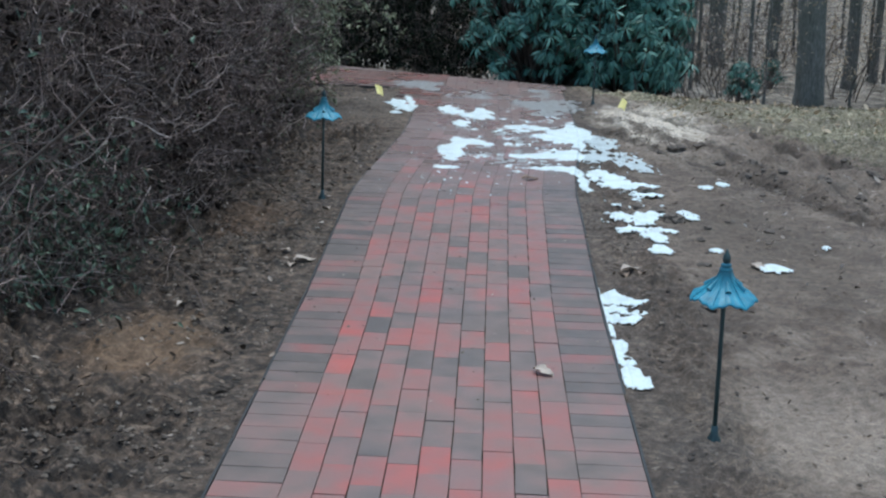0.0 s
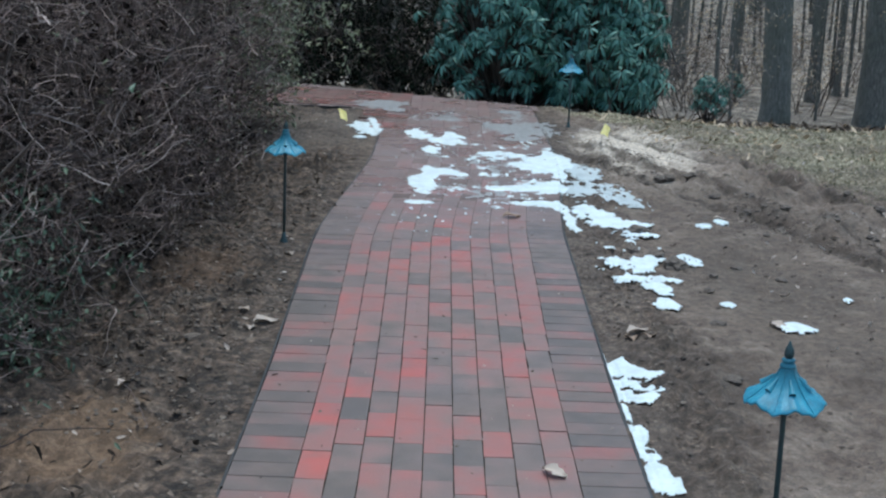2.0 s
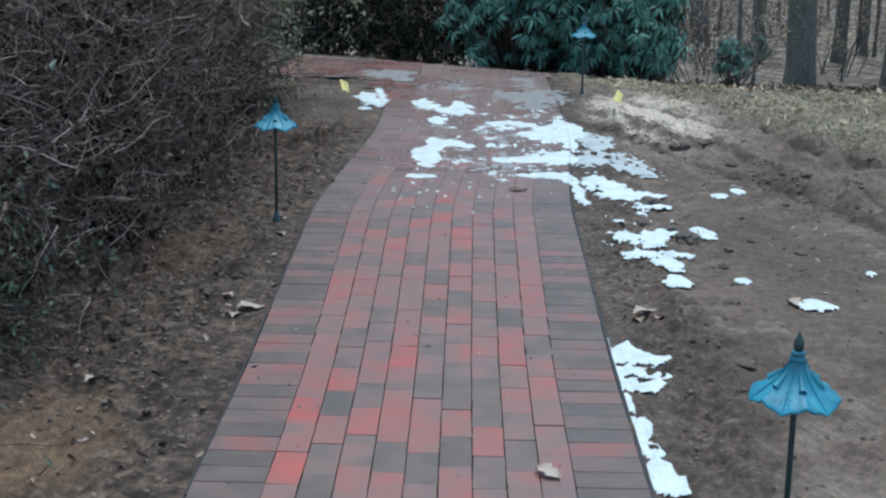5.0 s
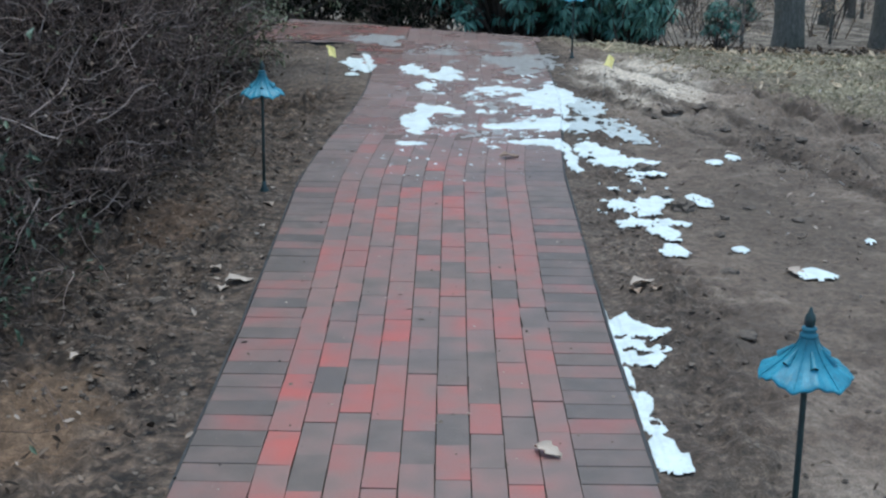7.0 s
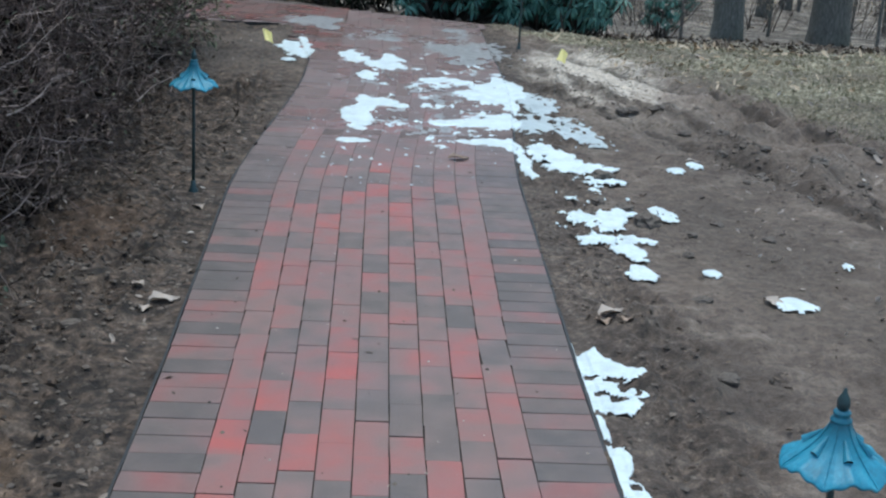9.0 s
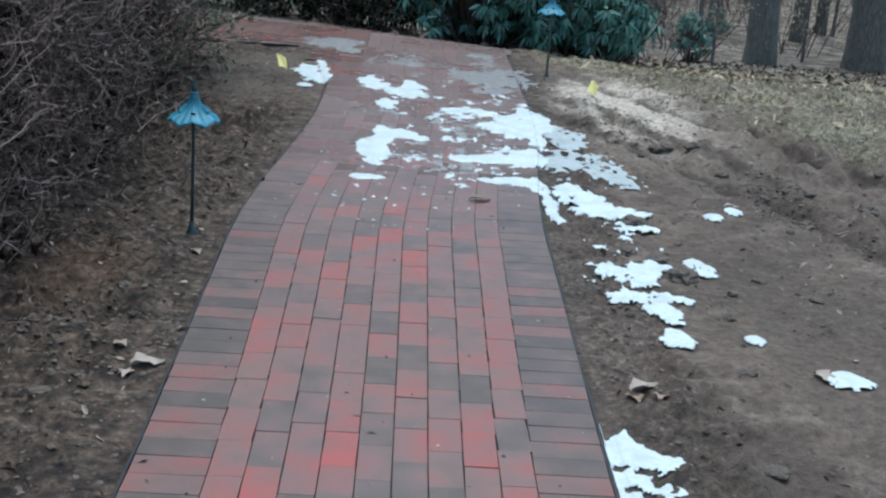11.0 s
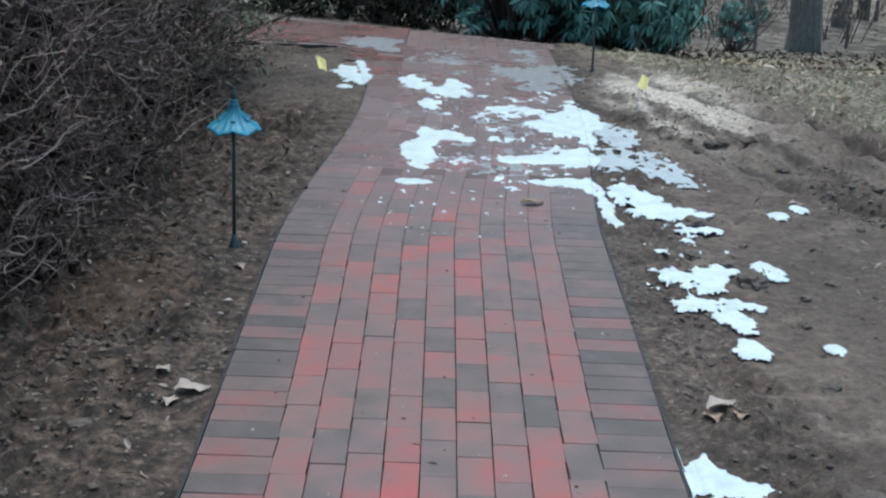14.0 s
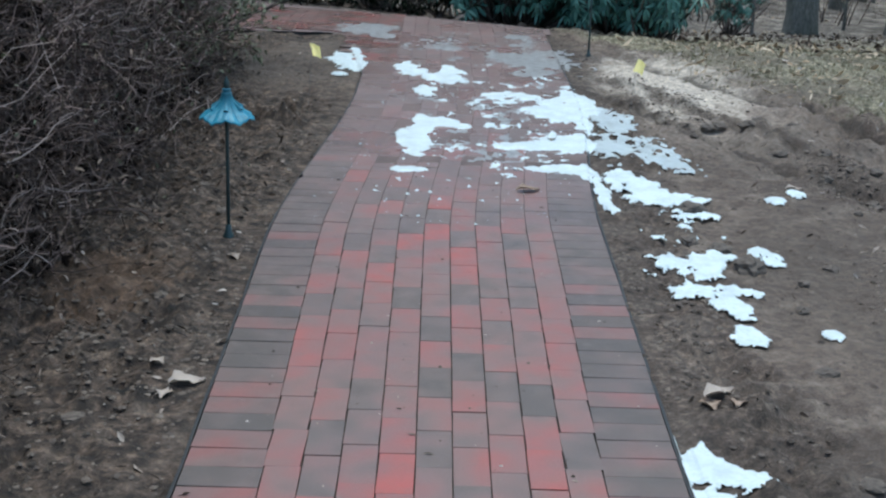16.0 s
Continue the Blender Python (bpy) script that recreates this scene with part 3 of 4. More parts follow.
# ---- marker flags ----
def marker_flag(x, y, height, turn, label):
    flag = thing("marker_flag", label, "marker flag", "yellow marker flags")
    z0 = gz(x, y)
    flag.matrix_world = Matrix.Translation((x, y, z0)) @ pose(0, 0, 0, 2, 3, turn)
    part("wire", Geo().tube([(0, 0, -0.05), (0.002, 0, height * 0.5), (0, 0, height + 0.045)], [0.0012] * 3, 6), WIRE, flag, "thin steel wire")
    g = Geo()
    n = 7
    for i in range(n):
        u = i / (n - 1)
        for j in range(n):
            w = j / (n - 1) - 0.5
            for k in (0.0, 0.0006):
                g.add([(u * 0.055, 0.01 * math.sin(u * 4 + w * 2) + w * 0.05 + k, height + w * 0.062 - 0.02 * u * u)], [])
    def at(i, j, k):
        return (i * n + j) * 2 + k
    g.f += [(at(i, j, 0), at(i + 1, j, 0), at(i + 1, j + 1, 0), at(i, j + 1, 0)) for i in range(n - 1) for j in range(n - 1)]
    g.f += [(at(i, j + 1, 1), at(i + 1, j + 1, 1), at(i + 1, j, 1), at(i, j, 1)) for i in range(n - 1) for j in range(n - 1)]
    part("pennant", g, YELLOW, flag, "creased yellow plastic pennant", True)


marker_flag(-0.76, 9.82, 0.33, 25, "small yellow marker flag in leaf litter by walk")
marker_flag(1.13, 9.87, 0.285, -30, "small yellow marker flag in churned soil")


# ---- snow and ice left on the ground ----
def snow_patch(label, blobs, ragged=0.6, thick=0.008, mat=SNOW, grain=22.0, step=0.011, seed=0, name="snow_patch", bias=0.1, soil_only=False, holes=()):
    x0, x1 = min(b[0] - b[2] * 1.5 for b in blobs), max(b[0] + b[2] * 1.5 for b in blobs)
    y0, y1 = min(b[1] - b[3] * 1.5 for b in blobs), max(b[1] + b[3] * 1.5 for b in blobs)
    ystep = step * 1.6
    gx, gy = np.meshgrid(np.arange(x0, x1, step), np.arange(y0, y1, ystep))
    field = np.full(gx.shape, -9.0)
    for cx, cy, rx, ry in blobs:
        field = np.maximum(field, 1 - np.hypot((gx - cx) / rx, (gy - cy) / ry))
    field = np.minimum(field, 0.3 if bias < -0.5 else 0.38 if bias < 0.1 else 9) + bias + ragged * (1.1 * fbm(gx, gy * 0.6, 7.0, 3, 20 + seed) + 0.8 * fbm(gx, gy * 0.7, grain, 3, 30 + seed))
    for cx, cy, rx, ry in holes:
        field = np.minimum(field, np.hypot((gx - cx) / rx, (gy - cy) / ry) * 0.5 - 0.55 + 0.5 * fbm(gx, gy, 40.0, 2, 7))
    if soil_only:
        field = np.where(np.abs(gx - bend(gy)) < half_width(gy) + 0.012, -9.0, field)
    around = sum(ground_z(gx + a, gy + b) for a, b in ((0, 0), (0.05, 0), (-0.05, 0), (0, 0.06), (0, -0.06), (0.03, 0.04), (-0.03, -0.04))) / 7
    around = np.maximum(around, -0.02)
    base = np.where(on_walk(gx, gy), 0.001, around + 0.009)
    z = base + thick * np.clip(field * 4.5, -1.2, 1.0) * (0.8 + 0.6 * fbm(gx, gy, 30, 2, 9)) - 0.002
    keep = field > -0.07
    idx = np.arange(gx.size).reshape(gx.shape)
    ok = keep[:-1, :-1] & keep[:-1, 1:] & keep[1:, 1:] & keep[1:, :-1]
    quads = np.stack([idx[:-1, :-1], idx[:-1, 1:], idx[1:, 1:], idx[1:, :-1]], -1)
    verts = np.stack([gx, gy, z], -1).reshape(-1, 3)
    todo = {(int(a), int(b)) for a, b in np.argwhere(ok)}
    crumb_cells = []
    while todo:
        stack = [min(todo)]
        todo.discard(stack[0])
        cells = []
        while stack:
            a, b = stack.pop()
            cells.append((a, b))
            for q in ((a + 1, b), (a - 1, b), (a, b + 1), (a, b - 1), (a + 1, b + 1), (a - 1, b - 1), (a + 1, b - 1), (a - 1, b + 1)):
                if q in todo:
                    todo.discard(q)
                    stack.append(q)
        if len(cells) < 45:
            crumb_cells += cells
        else:
            snow_piece(name, label, cells, quads, verts, mat, "")
    if len(crumb_cells) > 3:
        snow_piece(name.split("_")[0] + "_crumbs", "small scattered crumbs of old " + name.split("_")[0], crumb_cells, quads, verts, mat, "stuff")


def snow_piece(name, label, cells, quads, verts, mat, kind):
    q = np.array([quads[a, b] for a, b in sorted(cells)])
    used = np.unique(q)
    me = bpy.data.meshes.new(name)
    me.from_pydata(verts[used].tolist(), [], np.searchsorted(used, q).tolist())
    me.materials.append(mat)
    me.polygons.foreach_set("use_smooth", [True] * len(me.polygons))
    tagged(new(name, me), label, name.split("_")[0], "" if kind else "patches of old snow", kind)


ON_BRICK, ON_SOIL = "melting white snow patch lying on the brick walk", "ragged white snow remnant on bare brown soil"
CHAIN = "ragged white snow remnants strung over bare soil"
snow_patch("thick white snow patch with a long arm on bricks", [(-0.11, 8.98, 0.095, 0.31), (-0.08, 9.27, 0.067, 0.19), (-0.1, 9.48, 0.044, 0.15), (0.02, 9.42, 0.095, 0.12), (0.13, 9.33, 0.05, 0.06), (-0.18, 9.11, 0.042, 0.11)], 0.62, grain=26, step=0.007, seed=1, bias=0.06)
snow_patch(ON_BRICK, [(-0.13, 8.38, 0.092, 0.05), (-0.17, 8.36, 0.04, 0.04)], 0.4, step=0.007, seed=2)
snow_patch("long white tongue of melting snow across the bricks", [(0.68, 8.99, 0.136, 0.21), (0.49, 8.91, 0.125, 0.1), (0.36, 8.89, 0.06, 0.07), (0.76, 9.13, 0.055, 0.13)], 0.5, grain=26, step=0.007, seed=3, bias=0.07)
snow_patch("long white strip of melting snow across the bricks", [(0.57, 8.47, 0.175, 0.08), (0.72, 8.44, 0.05, 0.13)], 0.5, grain=26, step=0.007, seed=4, bias=0.07)
snow_patch("broad bright snow patch spreading to the walk's edge", [(0.75, 9.83, 0.152, 0.26), (0.84, 10.2, 0.089, 0.25), (0.62, 9.8, 0.135, 0.16), (0.81, 9.57, 0.052, 0.3)], 0.8, seed=5, bias=0.2)
snow_patch("thin broken snow on damp bricks", [(0.47, 10.13, 0.175, 0.14), (0.37, 10.2, 0.105, 0.11)], 1.1, 0.004, seed=29, bias=-0.12)
snow_patch(ON_BRICK, [(-0.21, 11.1, 0.092, 0.26), (-0.12, 10.96, 0.038, 0.12)], 0.95, seed=6)
snow_patch(ON_BRICK, [(0.02, 10.79, 0.119, 0.2), (0.06, 11.0, 0.057, 0.13)], 0.95, seed=7)
snow_patch(ON_BRICK, [(-0.07, 10.31, 0.084, 0.18)], 0.95, seed=8)
snow_patch("grey thin ice sheet on the bricks at the bend", [(-0.55, 12.76, 0.215, 0.27), (-0.46, 12.45, 0.1, 0.14)], 0.5, 0.006, ICE, seed=9, name="ice_patch")
snow_patch("grey thin ice sheet on the bricks", [(0.06, 11.92, 0.147, 0.1)], 0.5, 0.006, ICE, seed=10, name="ice_patch")
snow_patch("narrow grey ice sheet on the far bricks", [(0.64, 12.51, 0.113, 0.11)], 0.5, 0.006, ICE, seed=30, name="ice_patch")
snow_patch("broken grey ice film on damp bricks", [(0.63, 11.58, 0.287, 0.48), (0.6, 11.11, 0.157, 0.22)], 1.0, 0.004, ICE, seed=11, name="ice_patch", bias=-0.1)
snow_patch("dirty snow patch inside the bend on soil", [(-0.65, 11.49, 0.11, 0.42), (-0.56, 11.13, 0.061, 0.17)], 0.4, 0.008, seed=12)
snow_patch(ON_SOIL, [(-0.65, 10.79, 0.044, 0.06)], 0.5, 0.008, seed=31)
snow_patch("broken greyish snow crust beside the walk", [(0.95, 9.45, 0.097, 0.36), (0.97, 8.98, 0.152, 0.25), (1.11, 8.72, 0.132, 0.17), (0.86, 8.8, 0.06, 0.3)], 1.7, 0.005, GREY_SNOW, grain=30, step=0.007, seed=13, soil_only=True, bias=0.12)
snow_patch(CHAIN, [(0.9, 8.36, 0.09, 0.12), (0.96, 8.18, 0.1, 0.13), (1.01, 8.01, 0.129, 0.14), (1.04, 7.74, 0.109, 0.13), (0.96, 7.46, 0.075, 0.09), (1.02, 7.58, 0.06, 0.12), (1.12, 7.45, 0.09, 0.05), (1.18, 7.98, 0.07, 0.04)], 1.2, 0.011, grain=26, step=0.007, seed=14, soil_only=True, bias=0.03, holes=[(1.12, 7.86, 0.04, 0.06), (1.03, 7.41, 0.03, 0.05), (1.0, 7.85, 0.03, 0.04)])
snow_patch(CHAIN, [(0.97, 7.09, 0.127, 0.15), (1.12, 7.2, 0.07, 0.07)], 0.9, 0.011, grain=26, step=0.007, seed=32, bias=-0.02)
snow_patch(ON_SOIL, [(1.3, 7.22, 0.052, 0.1)], 0.7, step=0.007, seed=15)
snow_patch(CHAIN, [(1.0, 6.79, 0.148, 0.1), (1.04, 6.66, 0.079, 0.13)], 0.9, 0.01, grain=26, step=0.007, seed=16, bias=-0.02)
snow_patch(ON_SOIL, [(1.05, 6.35, 0.055, 0.09)], 0.9, grain=30, step=0.006, seed=17)
snow_patch(ON_SOIL, [(1.32, 6.4, 0.036, 0.05)], 0.4, step=0.007, seed=18)
snow_patch(ON_SOIL, [(1.53, 7.99, 0.049, 0.07)], 0.4, step=0.008, seed=19)
snow_patch(ON_SOIL, [(1.65, 8.12, 0.04, 0.06)], 0.4, step=0.008, seed=20)
snow_patch("narrow snow remnant along the walk's edge", [(0.75, 8.15, 0.035, 0.29)], 0.8, seed=21, soil_only=True)
snow_patch("lacy white snow remnant against the walk's edge", [(0.69, 5.42, 0.055, 0.12), (0.74, 5.38, 0.07, 0.09), (0.81, 5.36, 0.06, 0.06), (0.7, 5.25, 0.075, 0.14), (0.74, 5.16, 0.068, 0.1)], 0.7, 0.009, grain=32, step=0.005, seed=22, soil_only=True, bias=0.06,
           holes=[(0.685, 5.34, 0.022, 0.016), (0.75, 5.3, 0.035, 0.02), (0.7, 5.21, 0.02, 0.018), (0.73, 5.16, 0.025, 0.018)])
snow_patch("narrow snow remnant along the walk's edge", [(0.66, 4.94, 0.014, 0.14), (0.675, 4.76, 0.035, 0.1), (0.685, 4.62, 0.04, 0.07), (0.68, 4.48, 0.03, 0.08), (0.69, 4.38, 0.045, 0.05)], 0.9, 0.009, grain=32, step=0.005, seed=23, soil_only=True, bias=-0.02)
snow_patch("thin white thread of snow along the edging", [(0.651, 5.58, 0.012, 0.12)], 0.4, 0.005, step=0.004, seed=33, soil_only=True)
snow_patch(ON_SOIL, [(1.56, 6.04, 0.08, 0.06)], 0.6, seed=24)
snow_patch(ON_SOIL, [(1.92, 6.55, 0.05, 0.05)], 0.6, seed=25)
snow_patch("scattered snow crumbs frozen onto the bricks", [(0.36, 8.68, 0.42, 0.5), (0.36, 9.28, 0.3, 0.4), (-0.2, 8.0, 0.15, 0.3)], 1.5, 0.004, grain=34, step=0.009, seed=26, bias=-0.8)
snow_patch("scattered snow crumbs frozen onto the bricks", [(0.45, 10.3, 0.35, 0.9), (0.1, 10.6, 0.4, 0.5)], 1.5, 0.004, grain=30, step=0.011, seed=27, bias=-0.86)
snow_patch("broken frosty film on damp bricks", [(0.4, 9.4, 0.5, 0.9), (0.5, 10.7, 0.5, 0.9), (0.3, 11.9, 0.6, 0.9)], 1.3, 0.002, ICE, grain=30, step=0.011, seed=28, bias=-0.6, name="ice_patch")


# ---- shrubs ----
def wander(start, heading, length, steps, curl, gen, lift=0.0):
    p, d, pts = Vector(start), Vector(heading).normalized(), [Vector(start)]
    for _ in range(steps):
        d = (d + Vector(gen.normal(0, curl, 3)) + Vector((0, 0, lift))).normalized()
        p = p + d * (length / steps)
        pts.append(p.copy())
    return pts


def twiggy_shrub(x, y, rx, ry, height, stems, twigs, leaves, leaf_mat, leaf_size, seed, label, lean=(0, 0), dead=0):
    gen = np.random.default_rng(seed)
    z0 = gz(x, y)
    shrub = thing("shrub", label, "shrub", "shrubs along the walk")
    shrub.location = (x, y, z0)
    s, t, lf, dl = Geo(), Geo(), Geo(), Geo()
    tips = []
    for _ in range(stems):
        a, q = gen.uniform(0, math.tau), gen.uniform(0, 0.45) ** 0.7
        b = (rx * q * math.cos(a), ry * q * math.sin(a), -0.04)
        h = height * gen.uniform(0.65, 1.05)
        out = (math.cos(a) * rx * 0.55 / height + lean[0] + gen.normal(0, 0.15), math.sin(a) * ry * 0.55 / height + lean[1] + gen.normal(0, 0.15), 1)
        pts = wander(b, out, h, 7, 0.16, gen)
        r = gen.uniform(0.006, 0.014)
        s.tube(pts, [r * (1 - 0.1 * i) for i in range(8)], 5)
        tips += pts[1:]
    for _ in range(twigs):
        if gen.random() < 0.35 and tips:
            b = tips[gen.integers(len(tips))]
        else:
            a, ph = gen.uniform(0, math.tau), gen.uniform(0, 1)
            q = gen.uniform(0.2, 1) ** 0.38
            wide = math.sqrt(max(0.08, 1 - (ph - 0.35) ** 2 * 1.7))
            b = (rx * q * wide * math.cos(a) + lean[0] * ph * height, ry * q * wide * math.sin(a) + lean[1] * ph * height, 0.03 + ph * height)
        d = gen.normal(0, 1, 3)
        d[2] = d[2] * 0.5 + 0.25
        n = 6
        r = gen.uniform(0.0012, 0.0036) * (1.6 if gen.random() < 0.08 else 1)
        pts = wander(b, d, gen.uniform(0.1, 0.42), n, 0.32, gen)
        if min(p.z for p in pts) < 0.0:
            continue
        t.tube(pts, [r * (1 - 0.14 * i) for i in range(n + 1)], 3)
        tips.append(pts[-1])
        if gen.random() < 0.5:
            t.tube(wander(pts[2], gen.normal(0, 1, 3), gen.uniform(0.08, 0.25), 3, 0.3, gen), [r * 0.7, r * 0.55, r * 0.4, r * 0.3], 3)
    for g, count, size in ((lf, leaves, leaf_size), (dl, dead, 0.03)):
        for _ in range(count):
            p = tips[gen.integers(len(tips))] + Vector(gen.normal(0, 0.03, 3))
            if p.z < 0.02:
                continue
            g.leaf(p, gen.normal(0, 1, 3), (gen.normal(0, 0.5), gen.normal(0, 0.5), 1), size * gen.uniform(0.5, 1.5), size * gen.uniform(0.25, 0.5), gen.uniform(-0.2, 0.5))
    # unseen core of near-black leaves, added to darken the hedge's inside
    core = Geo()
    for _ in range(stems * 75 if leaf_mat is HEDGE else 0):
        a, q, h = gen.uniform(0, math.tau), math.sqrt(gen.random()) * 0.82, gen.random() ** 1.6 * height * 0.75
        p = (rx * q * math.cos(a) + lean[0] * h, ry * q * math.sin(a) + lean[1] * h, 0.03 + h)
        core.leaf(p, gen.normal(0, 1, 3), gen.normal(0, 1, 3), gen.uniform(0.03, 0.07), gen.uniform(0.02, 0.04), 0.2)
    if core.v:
        tagged(part("shade_core_mass", core, SHADE_CORE, shrub, "near-black leaves added as the shade inside"), kind="stuff")
    tagged(part("stem_frame", s, STEM, shrub, "", True), kind="stuff")
    tagged(part("twig_tangle", t, TWIG, shrub, "tangled bare brown twigs"), kind="stuff")
    if leaves:
        tagged(part("leaves", lf, leaf_mat, shrub), kind="stuff")
    if dead:
        tagged(part("withered_leaves", dl, DEAD, shrub), kind="stuff")


BARE = "dense tangle of bare brown twigs"
twiggy_shrub(-1.95, 3.6, 0.6, 0.75, 1.7, 22, 1500, 500, BOX, 0.035, 101, BARE + " with few green leaves", dead=1600)
twiggy_shrub(-1.86, 5.2, 0.42, 0.6, 0.62, 18, 900, 3800, BOX, 0.034, 102, "low dark evergreen boxwood shrub under bare twigs", dead=300)
twiggy_shrub(-2.25, 5.7, 0.85, 0.9, 1.8, 26, 4200, 300, HEDGE, 0.03, 103, BARE, dead=4500)
twiggy_shrub(-2.0, 6.8, 0.78, 0.85, 1.7, 26, 4400, 300, HEDGE, 0.03, 104, BARE, dead=4500)
twiggy_shrub(-1.98, 8.2, 0.8, 0.95, 1.75, 26, 4400, 500, HEDGE, 0.03, 105, BARE, dead=4500)
twiggy_shrub(-2.0, 9.7, 0.78, 0.95, 1.7, 26, 2400, 1600, HEDGE, 0.035, 106, BARE + " and thin green leaves", dead=3500)
twiggy_shrub(-2.12, 11.1, 0.72, 0.75, 1.75, 24, 1500, 15000, OLIVE, 0.05, 107, "loose olive-green evergreen shrub leaning over the walk", lean=(0.2, 0.05), dead=300)
twiggy_shrub(-2.75, 11.9, 0.8, 0.5, 1.9, 20, 1300, 3500, HEDGE, 0.042, 108, "loose olive-green evergreen shrub by the walk", dead=300)
twiggy_shrub(-3.6, 7.4, 1.0, 2.2, 2.3, 34, 2600, 800, HEDGE, 0.035, 109, BARE + ", tall", dead=3200)
twiggy_shrub(-3.6, 10.6, 1.0, 1.4, 2.3, 30, 1800, 1500, HEDGE, 0.035, 110, BARE + ", tall", dead=2400)
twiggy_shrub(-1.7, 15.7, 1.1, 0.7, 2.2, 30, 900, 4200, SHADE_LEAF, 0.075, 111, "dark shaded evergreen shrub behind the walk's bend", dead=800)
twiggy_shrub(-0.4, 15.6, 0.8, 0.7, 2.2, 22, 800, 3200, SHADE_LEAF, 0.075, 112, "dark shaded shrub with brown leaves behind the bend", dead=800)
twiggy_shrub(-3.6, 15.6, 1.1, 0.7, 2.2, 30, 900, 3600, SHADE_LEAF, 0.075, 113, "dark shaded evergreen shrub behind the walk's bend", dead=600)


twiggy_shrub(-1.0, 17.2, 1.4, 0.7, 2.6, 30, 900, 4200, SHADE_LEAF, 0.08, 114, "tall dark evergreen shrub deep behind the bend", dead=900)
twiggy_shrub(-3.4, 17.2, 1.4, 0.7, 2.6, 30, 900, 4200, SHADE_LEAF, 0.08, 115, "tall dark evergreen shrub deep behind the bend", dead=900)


for k, (x, y) in enumerate(((4.0, 22.5), (5.2, 26.5), (7.4, 27.0), (9.2, 26.5), (4.6, 29.0), (10.5, 30.0), (8.0, 33.0), (6.0, 34.5))):
    twiggy_shrub(x, y, 1.3, 0.9, 1.5 + 0.3 * (k % 3), 16, 420, 160, PALE, 0.07, 130 + k, "thin grey-brown brush in the leafless wood", dead=260)


# low filler shrubs, added dark to close the pale gap as shade
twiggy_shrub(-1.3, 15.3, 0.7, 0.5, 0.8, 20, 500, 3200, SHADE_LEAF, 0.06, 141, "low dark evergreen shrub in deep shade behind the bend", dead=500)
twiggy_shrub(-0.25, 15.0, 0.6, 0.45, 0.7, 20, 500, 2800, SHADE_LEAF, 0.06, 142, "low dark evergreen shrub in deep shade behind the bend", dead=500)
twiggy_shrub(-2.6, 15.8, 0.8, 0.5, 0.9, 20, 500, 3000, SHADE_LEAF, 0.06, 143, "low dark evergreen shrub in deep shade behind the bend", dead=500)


def rhododendron(x, y, rx, ry, height, whorls, seed, label):
    gen = np.random.default_rng(seed)
    shrub = thing("rhododendron", label, "shrub", "evergreen rhododendrons")
    shrub.location = (x, y, gz(x, y))
    s, lf = Geo(), Geo()
    for k in range(whorls):
        a, ph = gen.uniform(0, math.tau), gen.uniform(0.02, 1)
        wide = math.sqrt(max(0.05, 1 - max(0, ph - 0.3) ** 2 * 1.8)) * (0.82 + 0.18 * smooth(0, 0.25, ph))
        q = gen.uniform(0.55, 1.04) * (1 + 0.13 * math.sin(a * 5 + ph * 9) + 0.1 * math.sin(a * 11 - ph * 5))
        p = Vector((rx * q * wide * math.cos(a), ry * q * wide * math.sin(a), 0.16 + ph * height))
        axis = Vector((math.cos(a) * 0.8, math.sin(a) * 0.8, 0.7)) + Vector(gen.normal(0, 0.3, 3))
        axis.normalize()
        if k % 3 == 0:
            root = Vector((p.x * 0.25, p.y * 0.25, 0.0))
            mid = root.lerp(p, 0.55) + Vector(gen.normal(0, 0.08, 3))
            s.tube([root + Vector((0, 0, -0.05)), mid, p - axis * 0.05, p], [0.016, 0.011, 0.006, 0.004], 5)
        else:
            s.tube([p - axis * gen.uniform(0.12, 0.3) - Vector((p.x, p.y, 0)) * 0.15, p - axis * 0.05, p], [0.006, 0.005, 0.003], 4)
        u = axis.cross(Vector((0.2, 0.5, 0.8))).normalized()
        w = axis.cross(u)
        n = int(gen.integers(8, 13))
        for i in range(n):
            b = math.tau * i / n + gen.normal(0, 0.15)
            out = u * math.cos(b) + w * math.sin(b)
            d = out + axis * gen.uniform(-0.25, 0.35) - Vector((0, 0, gen.uniform(0.35, 1.1)))
            lf.leaf(p + out * 0.012, d, axis + Vector((0, 0, 0.4)), gen.uniform(0.08, 0.15), gen.uniform(0.02, 0.033), gen.uniform(0.1, 0.45))
    tagged(part("branch_frame", s, STEM, shrub, "", True), kind="stuff")
    tagged(part("leaves", lf, RHODO, shrub, "drooping leathery dark green leaves", True), kind="stuff")


gen_s = np.random.default_rng(77)
for k in range(16):
    x, y = gen_s.uniform(4.5, 17.0), gen_s.uniform(29.0, 46.0)
    twiggy_shrub(x, y, 1.5, 1.0, 1.1 + 0.3 * (k % 3), 12, 240, 140, PALE, 0.1, 160 + k, "thin grey-brown brush deep in the leafless wood", dead=160)
rhododendron(0.7, 14.75, 0.85, 0.85, 2.1, 820, 201, "large rhododendron with drooping leathery dark green leaves")
rhododendron(1.66, 14.4, 0.66, 0.85, 1.75, 700, 202, "spreading rhododendron with drooping leathery leaves behind lamp")
rhododendron(1.88, 14.1, 0.42, 0.5, 1.05, 210, 207, "low rhododendron skirt of drooping leathery leaves")
rhododendron(1.2, 15.9, 1.1, 0.8, 2.6, 620, 203, "tall rhododendron with dark leathery leaves")
rhododendron(4.55, 22.6, 0.32, 0.32, 0.6, 60, 206, "small dark rhododendron at the wood's edge")
